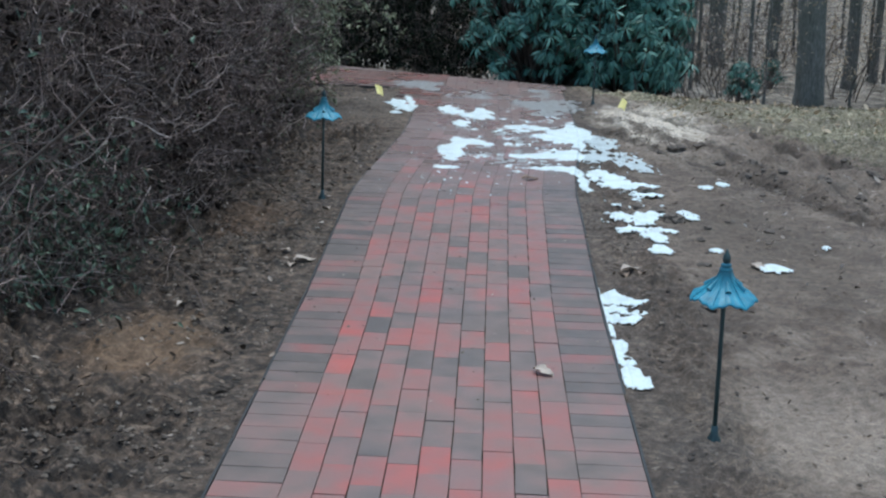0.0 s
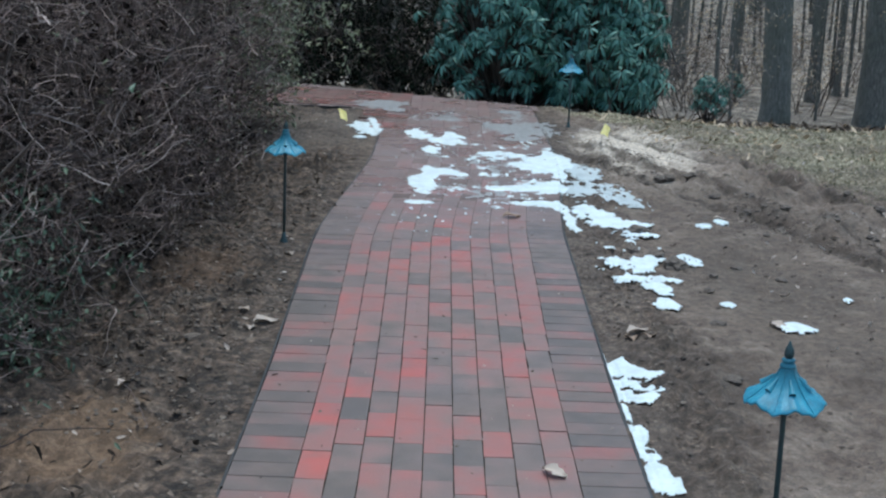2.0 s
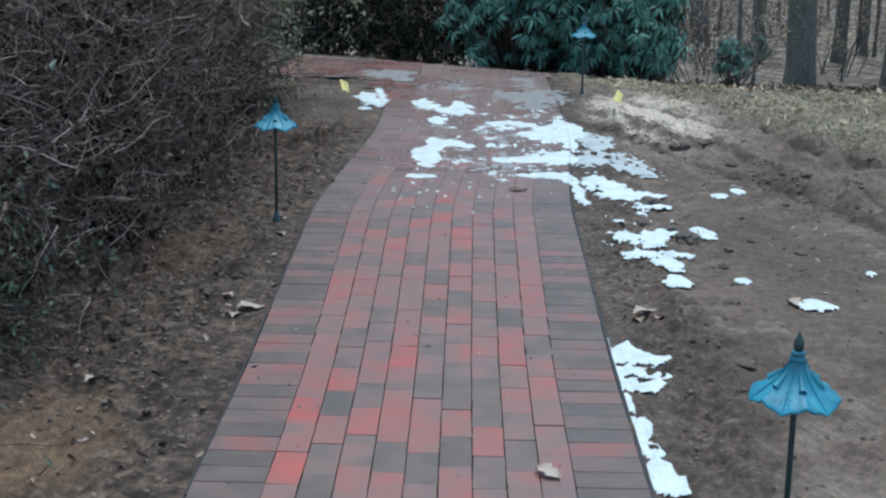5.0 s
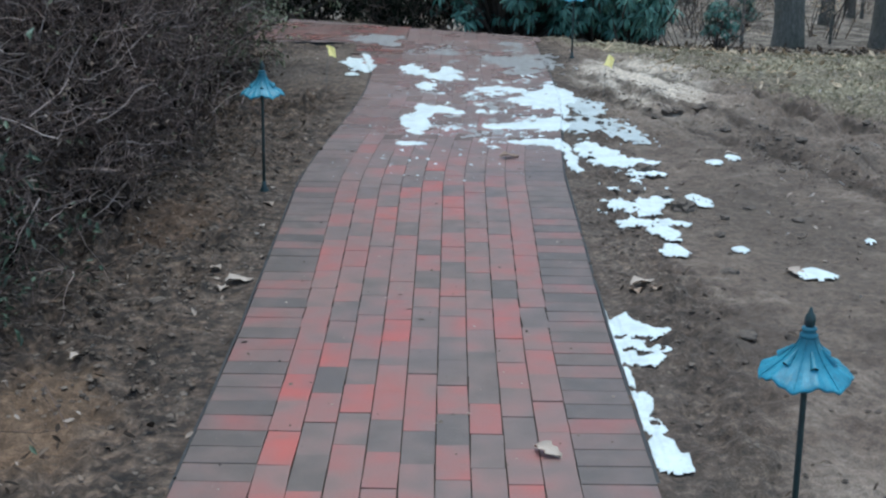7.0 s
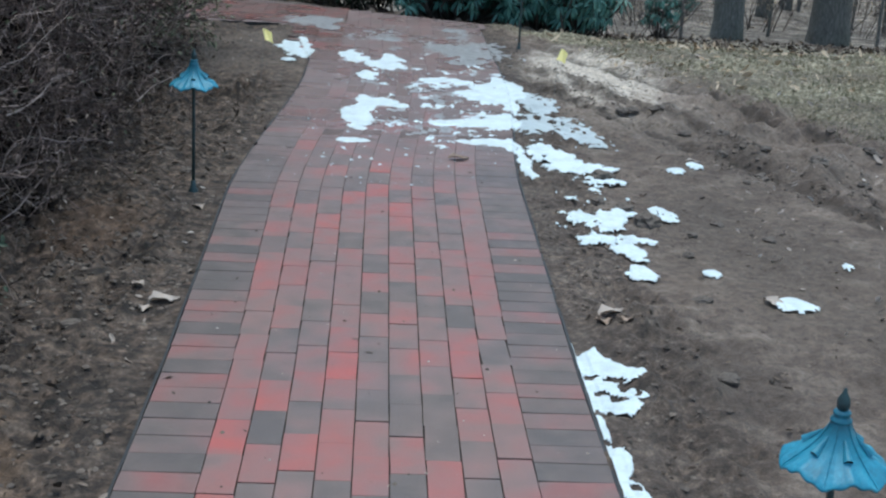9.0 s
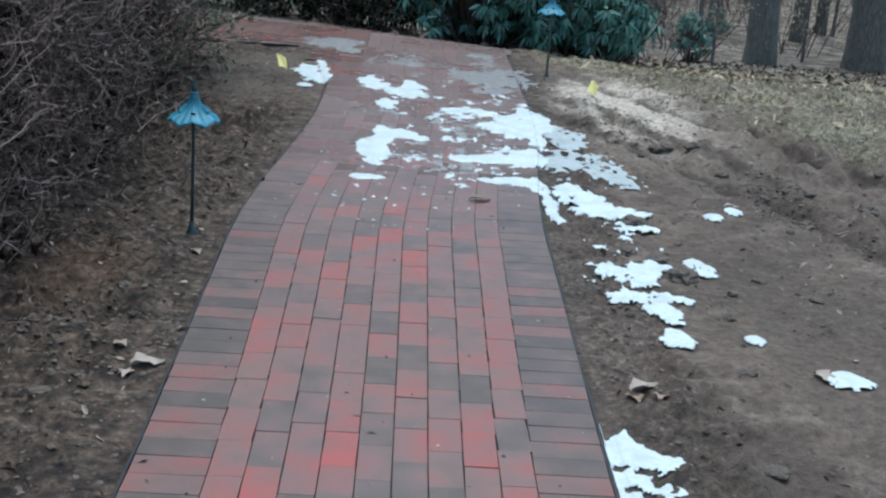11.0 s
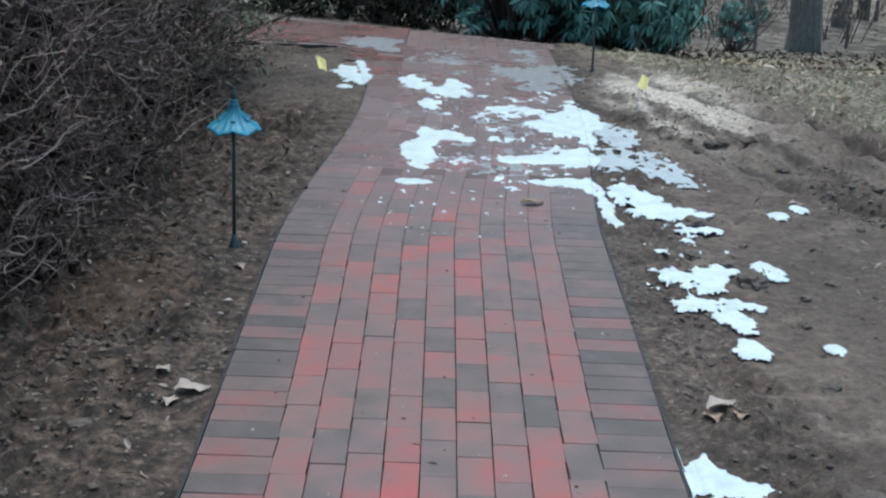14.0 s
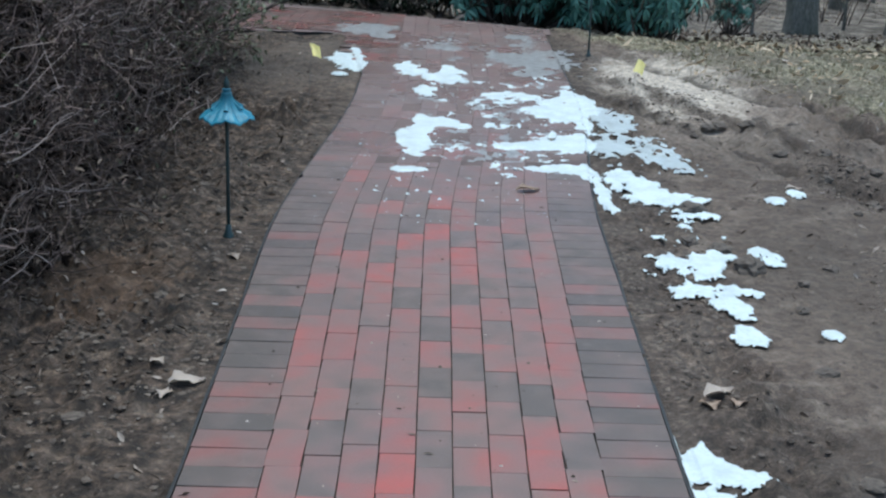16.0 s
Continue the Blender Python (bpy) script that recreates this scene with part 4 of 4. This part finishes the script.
rhododendron(6.3, 28.4, 0.3, 0.3, 0.45, 40, 205, "small rhododendron seedling at the foot of a tree")


# ---- trees ----
def tree(x, y, radius, height, bark, seed, label, low_leaves=0, name="tree", tilt=0.0):
    gen = np.random.default_rng(seed)
    ob = thing(name, label, "tree", "bare woodland trees")
    ob.location = (x, y, gz(x, y))
    levels, sides = 16, 14
    path, lean = [], gen.normal(0, 0.012, 2) + np.array((tilt, 0.0))
    for i in range(levels):
        h = height * (i / (levels - 1)) ** 1.35
        path.append(Vector((lean[0] * h + 0.05 * radius * math.sin(i * 1.7 + seed), lean[1] * h + 0.05 * radius * math.cos(i * 1.3), h - 0.12)))
    trunk = Geo()
    verts = []
    for i, c in enumerate(path):
        f = c.z / height
        r = radius * (1 - 0.82 * max(0.0, f)) * (1 + 0.22 * math.exp(-max(0.0, c.z + 0.1) / 0.16))
        for s in range(sides):
            a = math.tau * s / sides
            k = 1 + 0.05 * math.sin(3 * a + seed) + 0.13 * math.exp(-max(0, c.z) / 0.2) * math.sin(4 * a + seed * 2) + gen.normal(0, 0.015)
            verts.append((c.x + r * k * math.cos(a), c.y + r * k * math.sin(a), c.z))
    trunk.add(verts, [(i * sides + s, i * sides + (s + 1) % sides, (i + 1) * sides + (s + 1) % sides, (i + 1) * sides + s) for i in range(levels - 1) for s in range(sides)])
    part("trunk", trunk, bark, ob, "", True)
    crown = Geo()
    for _ in range(int(9 + height)):
        f = gen.uniform(0.33, 0.98)
        c = Vector((lean[0] * height * f, lean[1] * height * f, height * f))
        a = gen.uniform(0, math.tau)
        long = height * 0.34 * (1.15 - f) + 0.4
        pts = wander(c, (math.cos(a), math.sin(a), 0.75), long, 5, 0.16, gen, 0.06)
        r = radius * 0.3 * (1.2 - f)
        crown.tube(pts, [r * (1 - 0.17 * i) for i in range(6)], 5)
        for p in pts[1:]:
            for _ in range(2):
                q = wander(p, Vector(gen.normal(0, 1, 3)) + Vector((math.cos(a), math.sin(a), 0.6)), long * 0.35, 3, 0.25, gen)
                crown.tube(q, [r * 0.32, r * 0.22, r * 0.14, r * 0.07], 3)
    part("crown", crown, bark, ob, "bare winter limbs", True)
    if low_leaves:
        twigs, lf = Geo(), Geo()
        for _ in range(9):
            a, h = gen.uniform(0, math.tau), gen.uniform(0.5, 2.2)
            pts = wander((0, 0, h), (math.cos(a), math.sin(a), 0.25), gen.uniform(0.5, 1.1), 5, 0.2, gen)
            twigs.tube(pts, [0.008, 0.007, 0.005, 0.004, 0.003, 0.002], 4)
            for _ in range(low_leaves):
                p = pts[gen.integers(2, 6)] + Vector(gen.normal(0, 0.1, 3))
                lf.leaf(p, gen.normal(0, 1, 3) - np.array([0, 0, 0.8]), gen.normal(0, 1, 3), gen.uniform(0.04, 0.075), gen.uniform(0.02, 0.035), 0.3)
        tagged(part("low_twig_spray", twigs, bark, ob), kind="stuff")
        tagged(part("withered_leaves", lf, BEECH, ob, "pale withered leaves still hanging"), kind="stuff")
    return ob


OAK, DARK_TREE = "tall bare tree with grey-brown furrowed trunk in leaf litter", "tall bare tree with dark trunk at the wood's edge"
first = tree(6.25, 24.6, 0.28, 19, BARK_A, 301, "thick grey-brown tree trunk with flared foot beyond the lawn", 0, tilt=-0.06)
second = tree(6.5, 29.5, 0.15, 15, BARK_B, 302, DARK_TREE, 10)
third = tree(5.65, 31.7, 0.2, 17, BARK_B, 303, DARK_TREE, 12)
fourth = tree(8.15, 24.8, 0.36, 19, BARK_B, 304, "thick dark tree trunk at the wood's edge", 0)
tree(3.7, 10.5, 0.115, 12, BARK_A, 305, OAK)
tree(8.17, 29.0, 0.15, 17, BARK_B, 306, OAK, 6)
tree(9.05, 30.2, 0.095, 13, BARK_B, 307, "slim bare tree with dark trunk in leaf litter")
tree(-0.75, 16.4, 0.11, 9, BARK_B, 308, "dark leaning trunk among shaded shrubs")
sapling = tree(4.75, 23.0, 0.045, 6, BARK_B, 309, "thin bare sapling in leaf litter", 7, "sapling")

for x, y, seed in ((5.3, 24.2, 321), (7.25, 25.5, 322), (9.3, 26.8, 323), (4.2, 27.0, 324), (8.6, 23.6, 325)):
    tree(x, y, 0.03, 4.5, BARK_B, seed, "slender beech sapling holding pale withered leaves", 26, "sapling")
gen_w = np.random.default_rng(41)
placed = [(6.18, 24.6), (6.5, 29.5), (5.65, 31.7), (8.15, 24.8), (8.17, 29.0), (9.05, 30.2)]
made = 0
while made < 130:
    x, y = gen_w.uniform(-18, 34), gen_w.uniform(18, 75)
    if min(math.hypot(x - a, y - b) for a, b in placed) < 1.6 or (x > 0.5 and y < 33 and x < 14):
        continue
    placed.append((x, y))
    made += 1
    source = (second, third, second, first, third, fourth)[made % 6]
    copy_thing(source, pose(x, y, gz(x, y) - 0.05, 0, 0, gen_w.uniform(0, 360)))
for _ in range(60):
    x, y = gen_w.uniform(4.0, 20), gen_w.uniform(26, 50)
    copy_thing(sapling, pose(x, y, gz(x, y) - 0.05, gen_w.normal(0, 3), gen_w.normal(0, 3), gen_w.uniform(0, 360)))
for x, y in ((-6.5, 4), (-7.5, 9), (-5.6, 13.5), (-8, 17), (9.5, 3.5), (11, 8.5), (12, 15), (-7, -3), (8, -4)):
    copy_thing(third if x < 0 else first, pose(x, y, gz(x, y) - 0.05, 0, 0, gen_w.uniform(0, 360)))


# ---- litter, grass, small things ----
def scatter(name, label, category, mat, count, box, size, seed, density=None, flat=0.75):
    gen = np.random.default_rng(seed)
    g = Geo()
    x0, y0, x1, y1 = box
    xs, ys = gen.uniform(x0, x1, count), gen.uniform(y0, y1, count)
    zs, walk_on = ground_z(xs, ys), on_walk(xs, ys)
    clump = fbm(xs, ys, 1.8, 3, seed)
    for x, y, z, w, c in zip(xs, ys, zs, walk_on, clump):
        if w or (density is not None and gen.random() > density(x, y) * (1 + 2.2 * c)):
            continue
        a = gen.uniform(0, math.tau)
        k = (0.3 + 1.2 * gen.random() ** 2) * size
        g.leaf((x, y, z + gen.uniform(0.002, 0.014)), (math.cos(a), math.sin(a), gen.normal(0.05, flat * 0.5)), (gen.normal(0, flat), gen.normal(0, flat), 1), k, k * gen.uniform(0.12, 0.45), gen.uniform(-0.5, 0.7))
    tagged(new(name, g.mesh(name, mat)), label, category, kind="stuff")


scatter("leaf_litter", "brown fallen leaves on the soil under the shrubs", "fallen leaves", DEAD, 34000, (-2.6, 3.4, -0.6, 13.0), 0.036, 61, lambda x, y: float((0.12 + 0.8 * smooth(0.95, 1.5, -x)) * (1 - 0.93 * smooth(9.8, 10.4, y) * smooth(-1.5, -1.2, x))))
scatter("leaf_litter", "sparse brown leaf crumbs on bare soil", "fallen leaves", DEAD, 3500, (0.7, 3.2, 2.8, 13.2), 0.024, 62, lambda x, y: 0.35)
scatter("leaf_litter", "carpet of fallen leaves on the wood's floor", "fallen leaves", DEAD, 9000, (-4.5, 13.5, 8.0, 24.0), 0.09, 63, lambda x, y: 0.9)
scatter("leaf_litter", "pale fallen leaves strewn over the wood's floor", "fallen leaves", BEECH, 9000, (1.5, 22.0, 22.0, 55.0), 0.1, 64, lambda x, y: 0.9)
scatter("pale_litter", "bleached leaf scraps on dark soil under shrubs", "fallen leaves", PALE, 800, (-2.2, 3.6, -0.68, 13.0), 0.03, 65, lambda x, y: 0.7)
scatter("leaf_litter", "brown and tan oak leaves strewn over thin turf", "fallen leaves", BEECH, 2600, (1.4, 10.2, 7.0, 15.0), 0.075, 67, lambda x, y: 0.6 if x + 0.42 * (y - 9.37) - 1.4 > 0.95 else 0.0)
scatter("pale_litter", "bleached leaf scraps on thin winter turf", "fallen leaves", PALE, 1500, (1.6, 5.0, 4.6, 13.0), 0.05, 66, lambda x, y: 0.6)


def grass(seed, count, box):
    gen = np.random.default_rng(seed)
    g = Geo()
    x0, y0, x1, y1 = box
    xs, ys = gen.uniform(x0, x1, count), gen.uniform(y0, y1, count)
    zs, clump = ground_z(xs, ys), fbm(xs, ys, 1.4, 3, seed)
    for x, y, z, c in zip(xs, ys, zs, clump):
        if gen.random() > 0.55 + 1.6 * c or x + 0.42 * (y - 9.37) - 1.4 < 1.0 + 0.15 * math.sin(y * 5):
            continue
        for _ in range(3):
            a, h = gen.uniform(0, math.tau), gen.uniform(0.012, 0.035)
            bx, by = x + gen.normal(0, 0.012), y + gen.normal(0, 0.012)
            dx, dy = math.cos(a) * h * 0.6, math.sin(a) * h * 0.6
            wx, wy = -math.sin(a) * 0.0022, math.cos(a) * 0.0022
            g.add([(bx - wx, by - wy, z - 0.004), (bx + wx, by + wy, z - 0.004), (bx + dx * 0.5 + wx, by + dy * 0.5 + wy, z + h * 0.7), (bx + dx * 0.5 - wx, by + dy * 0.5 - wy, z + h * 0.7), (bx + dx, by + dy, z + h * 0.85)],
                  [(0, 1, 2, 3), (3, 2, 4)])
    tagged(new("winter_turf", g.mesh("winter_turf", GRASS)), "thin straw-green winter turf at the wood's edge", "grass", kind="stuff")


grass(71, 13000, (1.6, 7.5, 7.0, 14.6))


def curled_leaf(x, y, z, size, turn, mat, label, lobes=3):
    """A lobed dead leaf lying curled."""
    g = Geo()
    gen = np.random.default_rng(int(abs(x * 1000) + abs(y * 100)))
    n = 9
    for i in range(n):
        u = i / (n - 1)
        w = size * (0.06 + 0.34 * math.sin(math.pi * min(1, u * 1.05)) * (0.7 + 0.3 * math.cos(u * math.tau * lobes)))
        zz = size * (0.07 * math.sin(u * 4.5) + 0.05)
        curl = size * 0.11 * (0.6 + 0.4 * math.sin(u * 7))
        cx = (u - 0.5) * size
        g.add([(cx, -w, zz + curl + gen.uniform(0, size * 0.05)), (cx, -w * 0.45, zz + curl * 0.2), (cx, 0, zz), (cx, w * 0.45, zz + curl * 0.2), (cx, w, zz + curl + gen.uniform(0, size * 0.05))], [])
    g.f += [(i * 5 + k, i * 5 + k + 1, i * 5 + k + 6, i * 5 + k + 5) for i in range(n - 1) for k in range(4)]
    ob = tagged(new("fallen_leaf", g.mesh("fallen_leaf", mat, True)), label, "fallen leaf", "single fallen leaves")
    ob.matrix_world = pose(x, y, z - size * 0.02, 0, 0, turn)


for x, y, s, a, mat, label in (
        (0.41, 8.05, 0.12, 15, TAN, "dark curled dead leaf lying on the bricks"), (0.36, 4.4, 0.1, -40, PALE, "pale curled leaf lying on the bricks"),
        (0.83, 5.85, 0.13, 30, PALE, "curled tan oak leaf on bare soil"), (0.79, 5.8, 0.1, 100, TAN, "curled brown leaf on bare soil"),
        (0.87, 5.78, 0.09, 70, TAN, "curled brown leaf on bare soil"), (-0.73, 5.9, 0.12, 20, PALE, "bleached curled leaf beside the walk"),
        (-0.78, 5.83, 0.08, 80, PALE, "bleached curled leaf beside the walk"), (-0.84, 6.0, 0.07, 140, PALE, "bleached curled leaf beside the walk"),
        (-0.76, 5.95, 0.06, 50, PALE, "bleached curled leaf beside the walk"), (-0.77, 7.05, 0.09, 120, PALE, "pale leaf on soil beside the path light"),
        (-1.12, 5.05, 0.08, 65, PALE, "pale wood splinter on tan soil"), (1.47, 6.05, 0.11, -55, PALE, "bleached forked leaf beside snow"),
        (0.6, 9.05, 0.07, 80, TAN, "dark leaf standing in snow on bricks"), (1.66, 8.2, 0.09, 10, PALE, "bleached leaf on bare soil")):
    s *= 0.9
    curled_leaf(x, y, (0.003 if on_walk(x, y) else gz(x, y)) + 0.002, s, a, mat, label)


def stone(x, y, rx, ry, rz, seed, label):
    bm = bmesh.new()
    bmesh.ops.create_icosphere(bm, subdivisions=3, radius=1)
    for v in bm.verts:
        k = 1 + 0.45 * noise.noise(v.co * 1.6 + Vector((seed, 0, 0))) + 0.18 * noise.noise(v.co * 5 + Vector((0, seed, 0)))
        v.co = Vector((v.co.x * rx, v.co.y * ry, v.co.z * rz)) * k
    me = bpy.data.meshes.new("clod")
    bm.to_mesh(me)
    bm.free()
    me.materials.append(STONE)
    ob = tagged(new("clod", me), label, "soil clod", "clods of earth")
    ob.location = (x, y, gz(x, y) + rz * 0.35)


stone(1.19, 7.05, 0.06, 0.07, 0.04, 1, "dark muddy clod of earth between snow remnants")
stone(1.12, 7.86, 0.055, 0.05, 0.028, 2, "dark muddy clod of earth in snow")
stone(1.03, 7.41, 0.035, 0.04, 0.02, 3, "dark muddy clod of earth in snow")
stone(1.13, 7.3, 0.045, 0.045, 0.02, 4, "reddish muddy clod of earth among snow remnants")
stone(1.0, 7.86, 0.025, 0.03, 0.016, 5, "small dark clod of earth in snow")
gen_c = np.random.default_rng(55)
for k in range(34):
    t = gen_c.uniform(0.0, 1.0)
    y = 9.5 - 2.0 * t
    x = 1.4 - 0.42 * (y - 9.37) + gen_c.choice((0.0, 0.2, 0.45, 0.9)) + gen_c.normal(0, 0.09)
    stone(x, y, *(gen_c.uniform(0.016, 0.05) * np.array((1.0, 1.1, 0.6))), 20 + k, "dark crumbled clod of churned brown earth")
for k, (x, y) in enumerate(((1.36, 6.9), (1.52, 7.1), (1.2, 6.05), (1.28, 6.62), (1.7, 6.9), (1.12, 5.35), (-0.95, 6.6), (-1.05, 8.0), (-0.98, 5.6), (-1.12, 5.3), (-0.9, 7.6), (-1.1, 6.2))):
    stone(x, y, 0.022 + 0.008 * (k % 3), 0.028, 0.014, 70 + k, "small crumbled clod of brown earth")


def crumbs(label, count, box, size, seed, mat, density):
    gen = np.random.default_rng(seed)
    g = Geo()
    x0, y0, x1, y1 = box
    xs, ys = gen.uniform(x0, x1, count), gen.uniform(y0, y1, count)
    zs, walk_on, clump = ground_z(xs, ys), on_walk(xs, ys), fbm(xs, ys, 1.6, 3, seed)
    for x, y, z, w, c in zip(xs, ys, zs, walk_on, clump):
        if w or gen.random() > density(x, y) * (1 + 2.5 * c):
            continue
        k = size * gen.uniform(0.35, 1.0) ** 2 * 1.6
        v = [Vector(p) for p in ((1, 0, 0), (0, 1, 0), (-1, 0, 0), (0, -1, 0), (0.1, 0, 1), (0.7, 0.7, 0.45), (-0.7, 0.7, 0.5), (-0.7, -0.7, 0.45), (0.7, -0.7, 0.5))]
        a = gen.uniform(0, math.tau)
        turned = []
        for p in v:
            q = p * k * gen.uniform(0.65, 1.2)
            turned.append((x + q.x * math.cos(a) - q.y * math.sin(a), y + q.x * math.sin(a) + q.y * math.cos(a), z - k * 0.12 + q.z * 0.75))
        g.add(turned, [(0, 5, 8), (0, 1, 5), (1, 6, 5), (1, 2, 6), (2, 7, 6), (2, 3, 7), (3, 8, 7), (3, 0, 8), (5, 6, 4), (6, 7, 4), (7, 8, 4), (8, 5, 4)])
    tagged(new("soil_crumbs", g.mesh("soil_crumbs", mat)), label, "soil", kind="stuff")


crumbs("crumbled clods of churned brown earth beside the walk", 26000, (0.66, 3.3, 2.7, 12.8), 0.0085, 81, CLOD,
       lambda x, y: float(0.05 + 0.8 * math.exp(-((x - 0.8) / 0.16) ** 2) + (0.65 if -0.1 < x + 0.42 * (y - 9.37) - 1.4 < 0.5 and 7 < y < 11 else 0.0)))
crumbs("crumbled clods of dark earth under the shrubs", 22000, (-1.9, 3.3, -0.68, 12.3), 0.0085, 82, CLOD, lambda x, y: 0.42 if y < 9.9 else 0.03)


def walk_grit(label, count, mat, seed, size, near=4.0, far=10.5):
    gen = np.random.default_rng(seed)
    g = Geo()
    for _ in range(count):
        y = gen.uniform(near, far)
        x = float(bend(y)) + gen.uniform(-0.6, 0.6)
        a, k = gen.uniform(0, math.tau), size * (0.25 + gen.random() ** 3)
        if gen.random() < 0.3:
            g.leaf((x, y, 0.0015), (math.cos(a), math.sin(a), 0.05), (gen.normal(0, 0.2), gen.normal(0, 0.2), 1), k * 3, k * 0.9, 0.1)
        else:
            ring = [(x + k * gen.uniform(0.6, 1.1) * math.cos(a + b), y + k * gen.uniform(0.6, 1.1) * math.sin(a + b), 0.0005) for b in (0, 1.2, 2.5, 3.8, 5.1)]
            g.add(ring + [(x, y, k * 0.6 + 0.001)], [(i, (i + 1) % 5, 5) for i in range(5)])
    tagged(new("walk_grit", g.mesh("walk_grit", mat)), label, "grit", kind="stuff")


walk_grit("dark crumbs of soil and leaf on the bricks", 170, CLOD, 91, 0.008)
walk_grit("pale specks of leaf and ice on the bricks", 150, PALE, 92, 0.006)
walk_grit("crumbs of frozen snow scattered over the bricks", 260, SNOW, 93, 0.011, 7.5, 10.4)


# ---- pavers ----
def paver_shape(g, cx, cy, cz, half_x, half_y, turn=0.0):
    c, s = math.cos(turn), math.sin(turn)
    b = 0.0007
    def at(x, y, z):
        return (cx + x * c - y * s, cy + x * s + y * c, cz + z)
    v = []
    for inset, z in ((0, -0.035), (0, -0.0007), (b, 0.0)):
        hx, hy = half_x - inset, half_y - inset
        v += [at(-hx, -hy, z), at(hx, -hy, z), at(hx, hy, z), at(-hx, hy, z)]
    g.add(v, [(r * 4 + k, r * 4 + (k + 1) % 4, r * 4 + 4 + (k + 1) % 4, r * 4 + 4 + k) for r in (0, 1) for k in range(4)] + [(8, 9, 10, 11)])


PITCH, LONG, GAP, BUTT = 0.102, 0.2125, 0.0036, 0.0014
JOINTS = (0.062, 0.125, 0.196, 0.148, 0.078, 0.195, 0.058, 0.182, 0.085)
# how each brick was fired, from slate (0) to bright red (4), walking away along each column and border
FIRED = ("343423322331323222243", "013041132331231131122", "314132212223412131322", "303324323230224111222", "203312120302223414222",
         "303113231331441223222", "213112321313123311222", "211324303231131322222", "223232123333222222222")
FIRED_LEFT, FIRED_RIGHT = "21130221331330232110303122110321111122", "11231213131222031110303131211112111222"
SOLDIER = {-1: (5.26, 0.1047), 1: (5.363, 0.1035)}
layout = []
gen_b = np.random.default_rng(5)
for col, joint in enumerate(JOINTS):
    for k in range(-22, 63):
        y = joint + (k + 0.5) * LONG + gen_b.normal(0, 0.002)
        x = bend(y) + (-0.459 + (col + 0.5) * PITCH) * spread(y)
        if y < far_edge(x) - 0.11:
            tone = int(FIRED[col][k - 19]) if 19 <= k < 40 else int(gen_b.integers(1, 5))
            layout.append((x, y, 0.0, PITCH * float(spread(y)), LONG, tone))
for side, (first_joint, step) in SOLDIER.items():
    for k in range(-90, 60 if side < 0 else 84):
        y = first_joint + (k + 0.5) * step
        x = bend(y) + side * (0.459 * spread(y) + 0.1015)
        if y < (11.35 if side < 0 else far_edge(x) - 0.06):
            row = round((y - 4.25) / 0.1059)
            tone = int((FIRED_LEFT if side < 0 else FIRED_RIGHT)[row]) if 0 <= row < 38 else int(gen_b.integers(0, 4))
            layout.append((x, y, 90.0, step, 0.203, tone))
for row in range(30):
    for k in range(60):
        x = -0.405 - k * LONG - (0.1 if row % 2 else 0)
        y = 10.6 + row * PITCH + (-0.35 - x) * 0.25
        lo = near_edge(x) + 0.05
        if x > -5.5 and lo < y < far_edge(x) - 0.05 and x < bend(11.0) - 0.459 * 1.025 - 0.09 - (0.2 if y < 11.35 else 0.0):
            layout.append((x, y, 76.0, PITCH, LONG, 2))
            if k == 0 and row % 2:
                layout.append((x + 0.152, y - 0.038, 76.0, PITCH, LONG * 0.5, 2))

proto = Geo()
paver_shape(proto, 0, 0, 0, (PITCH - GAP) / 2, (LONG - BUTT) / 2)
paver_meshes, border_meshes = [proto.mesh("brick", mat) for mat in BRICKS], [proto.mesh("border_brick", mat) for mat in BORDER_BRICKS]
rest, rest_border, rest_branch = Geo(), Geo(), Geo()
layout.sort(key=lambda b: b[1])
count = 0
for x, y, turn, wide, long, tone in layout:
    if turn != 76.0:
        turn -= math.degrees(math.atan(float(bend(y + 0.1) - bend(y - 0.1)) / 0.2))
    z, tw = gen_b.uniform(-0.0008, 0.0008), gen_b.normal(0, 0.45)
    if 4.15 < y and count < 300:
        ob = new("brick", (border_meshes if turn > 45 else paver_meshes)[tone])
        ob.parent = walkway
        ob.matrix_basis = pose(x, y, z, gen_b.normal(0, 0.07), gen_b.normal(0, 0.07), turn + tw) @ Matrix.Diagonal((wide / PITCH, long / LONG, 1, 1))
        count += 1
    else:
        paver_shape(rest_border if turn > 80 else rest_branch if turn == 76.0 else rest, x, y, z, (wide - GAP) / 2, (long - BUTT) / 2, radians(turn + tw))
tagged(part("border_field", rest_border, BRICK_BORDER_FAR, walkway, "dull grey-red border pavers"), kind="stuff")
tagged(part("paver_field", rest, BRICK_FAR, walkway, "red and grey clay pavers"), kind="stuff")
tagged(part("branch_field", rest_branch, BRICK_BRANCH, walkway, "damp dull red clay pavers of the branch"), kind="stuff")
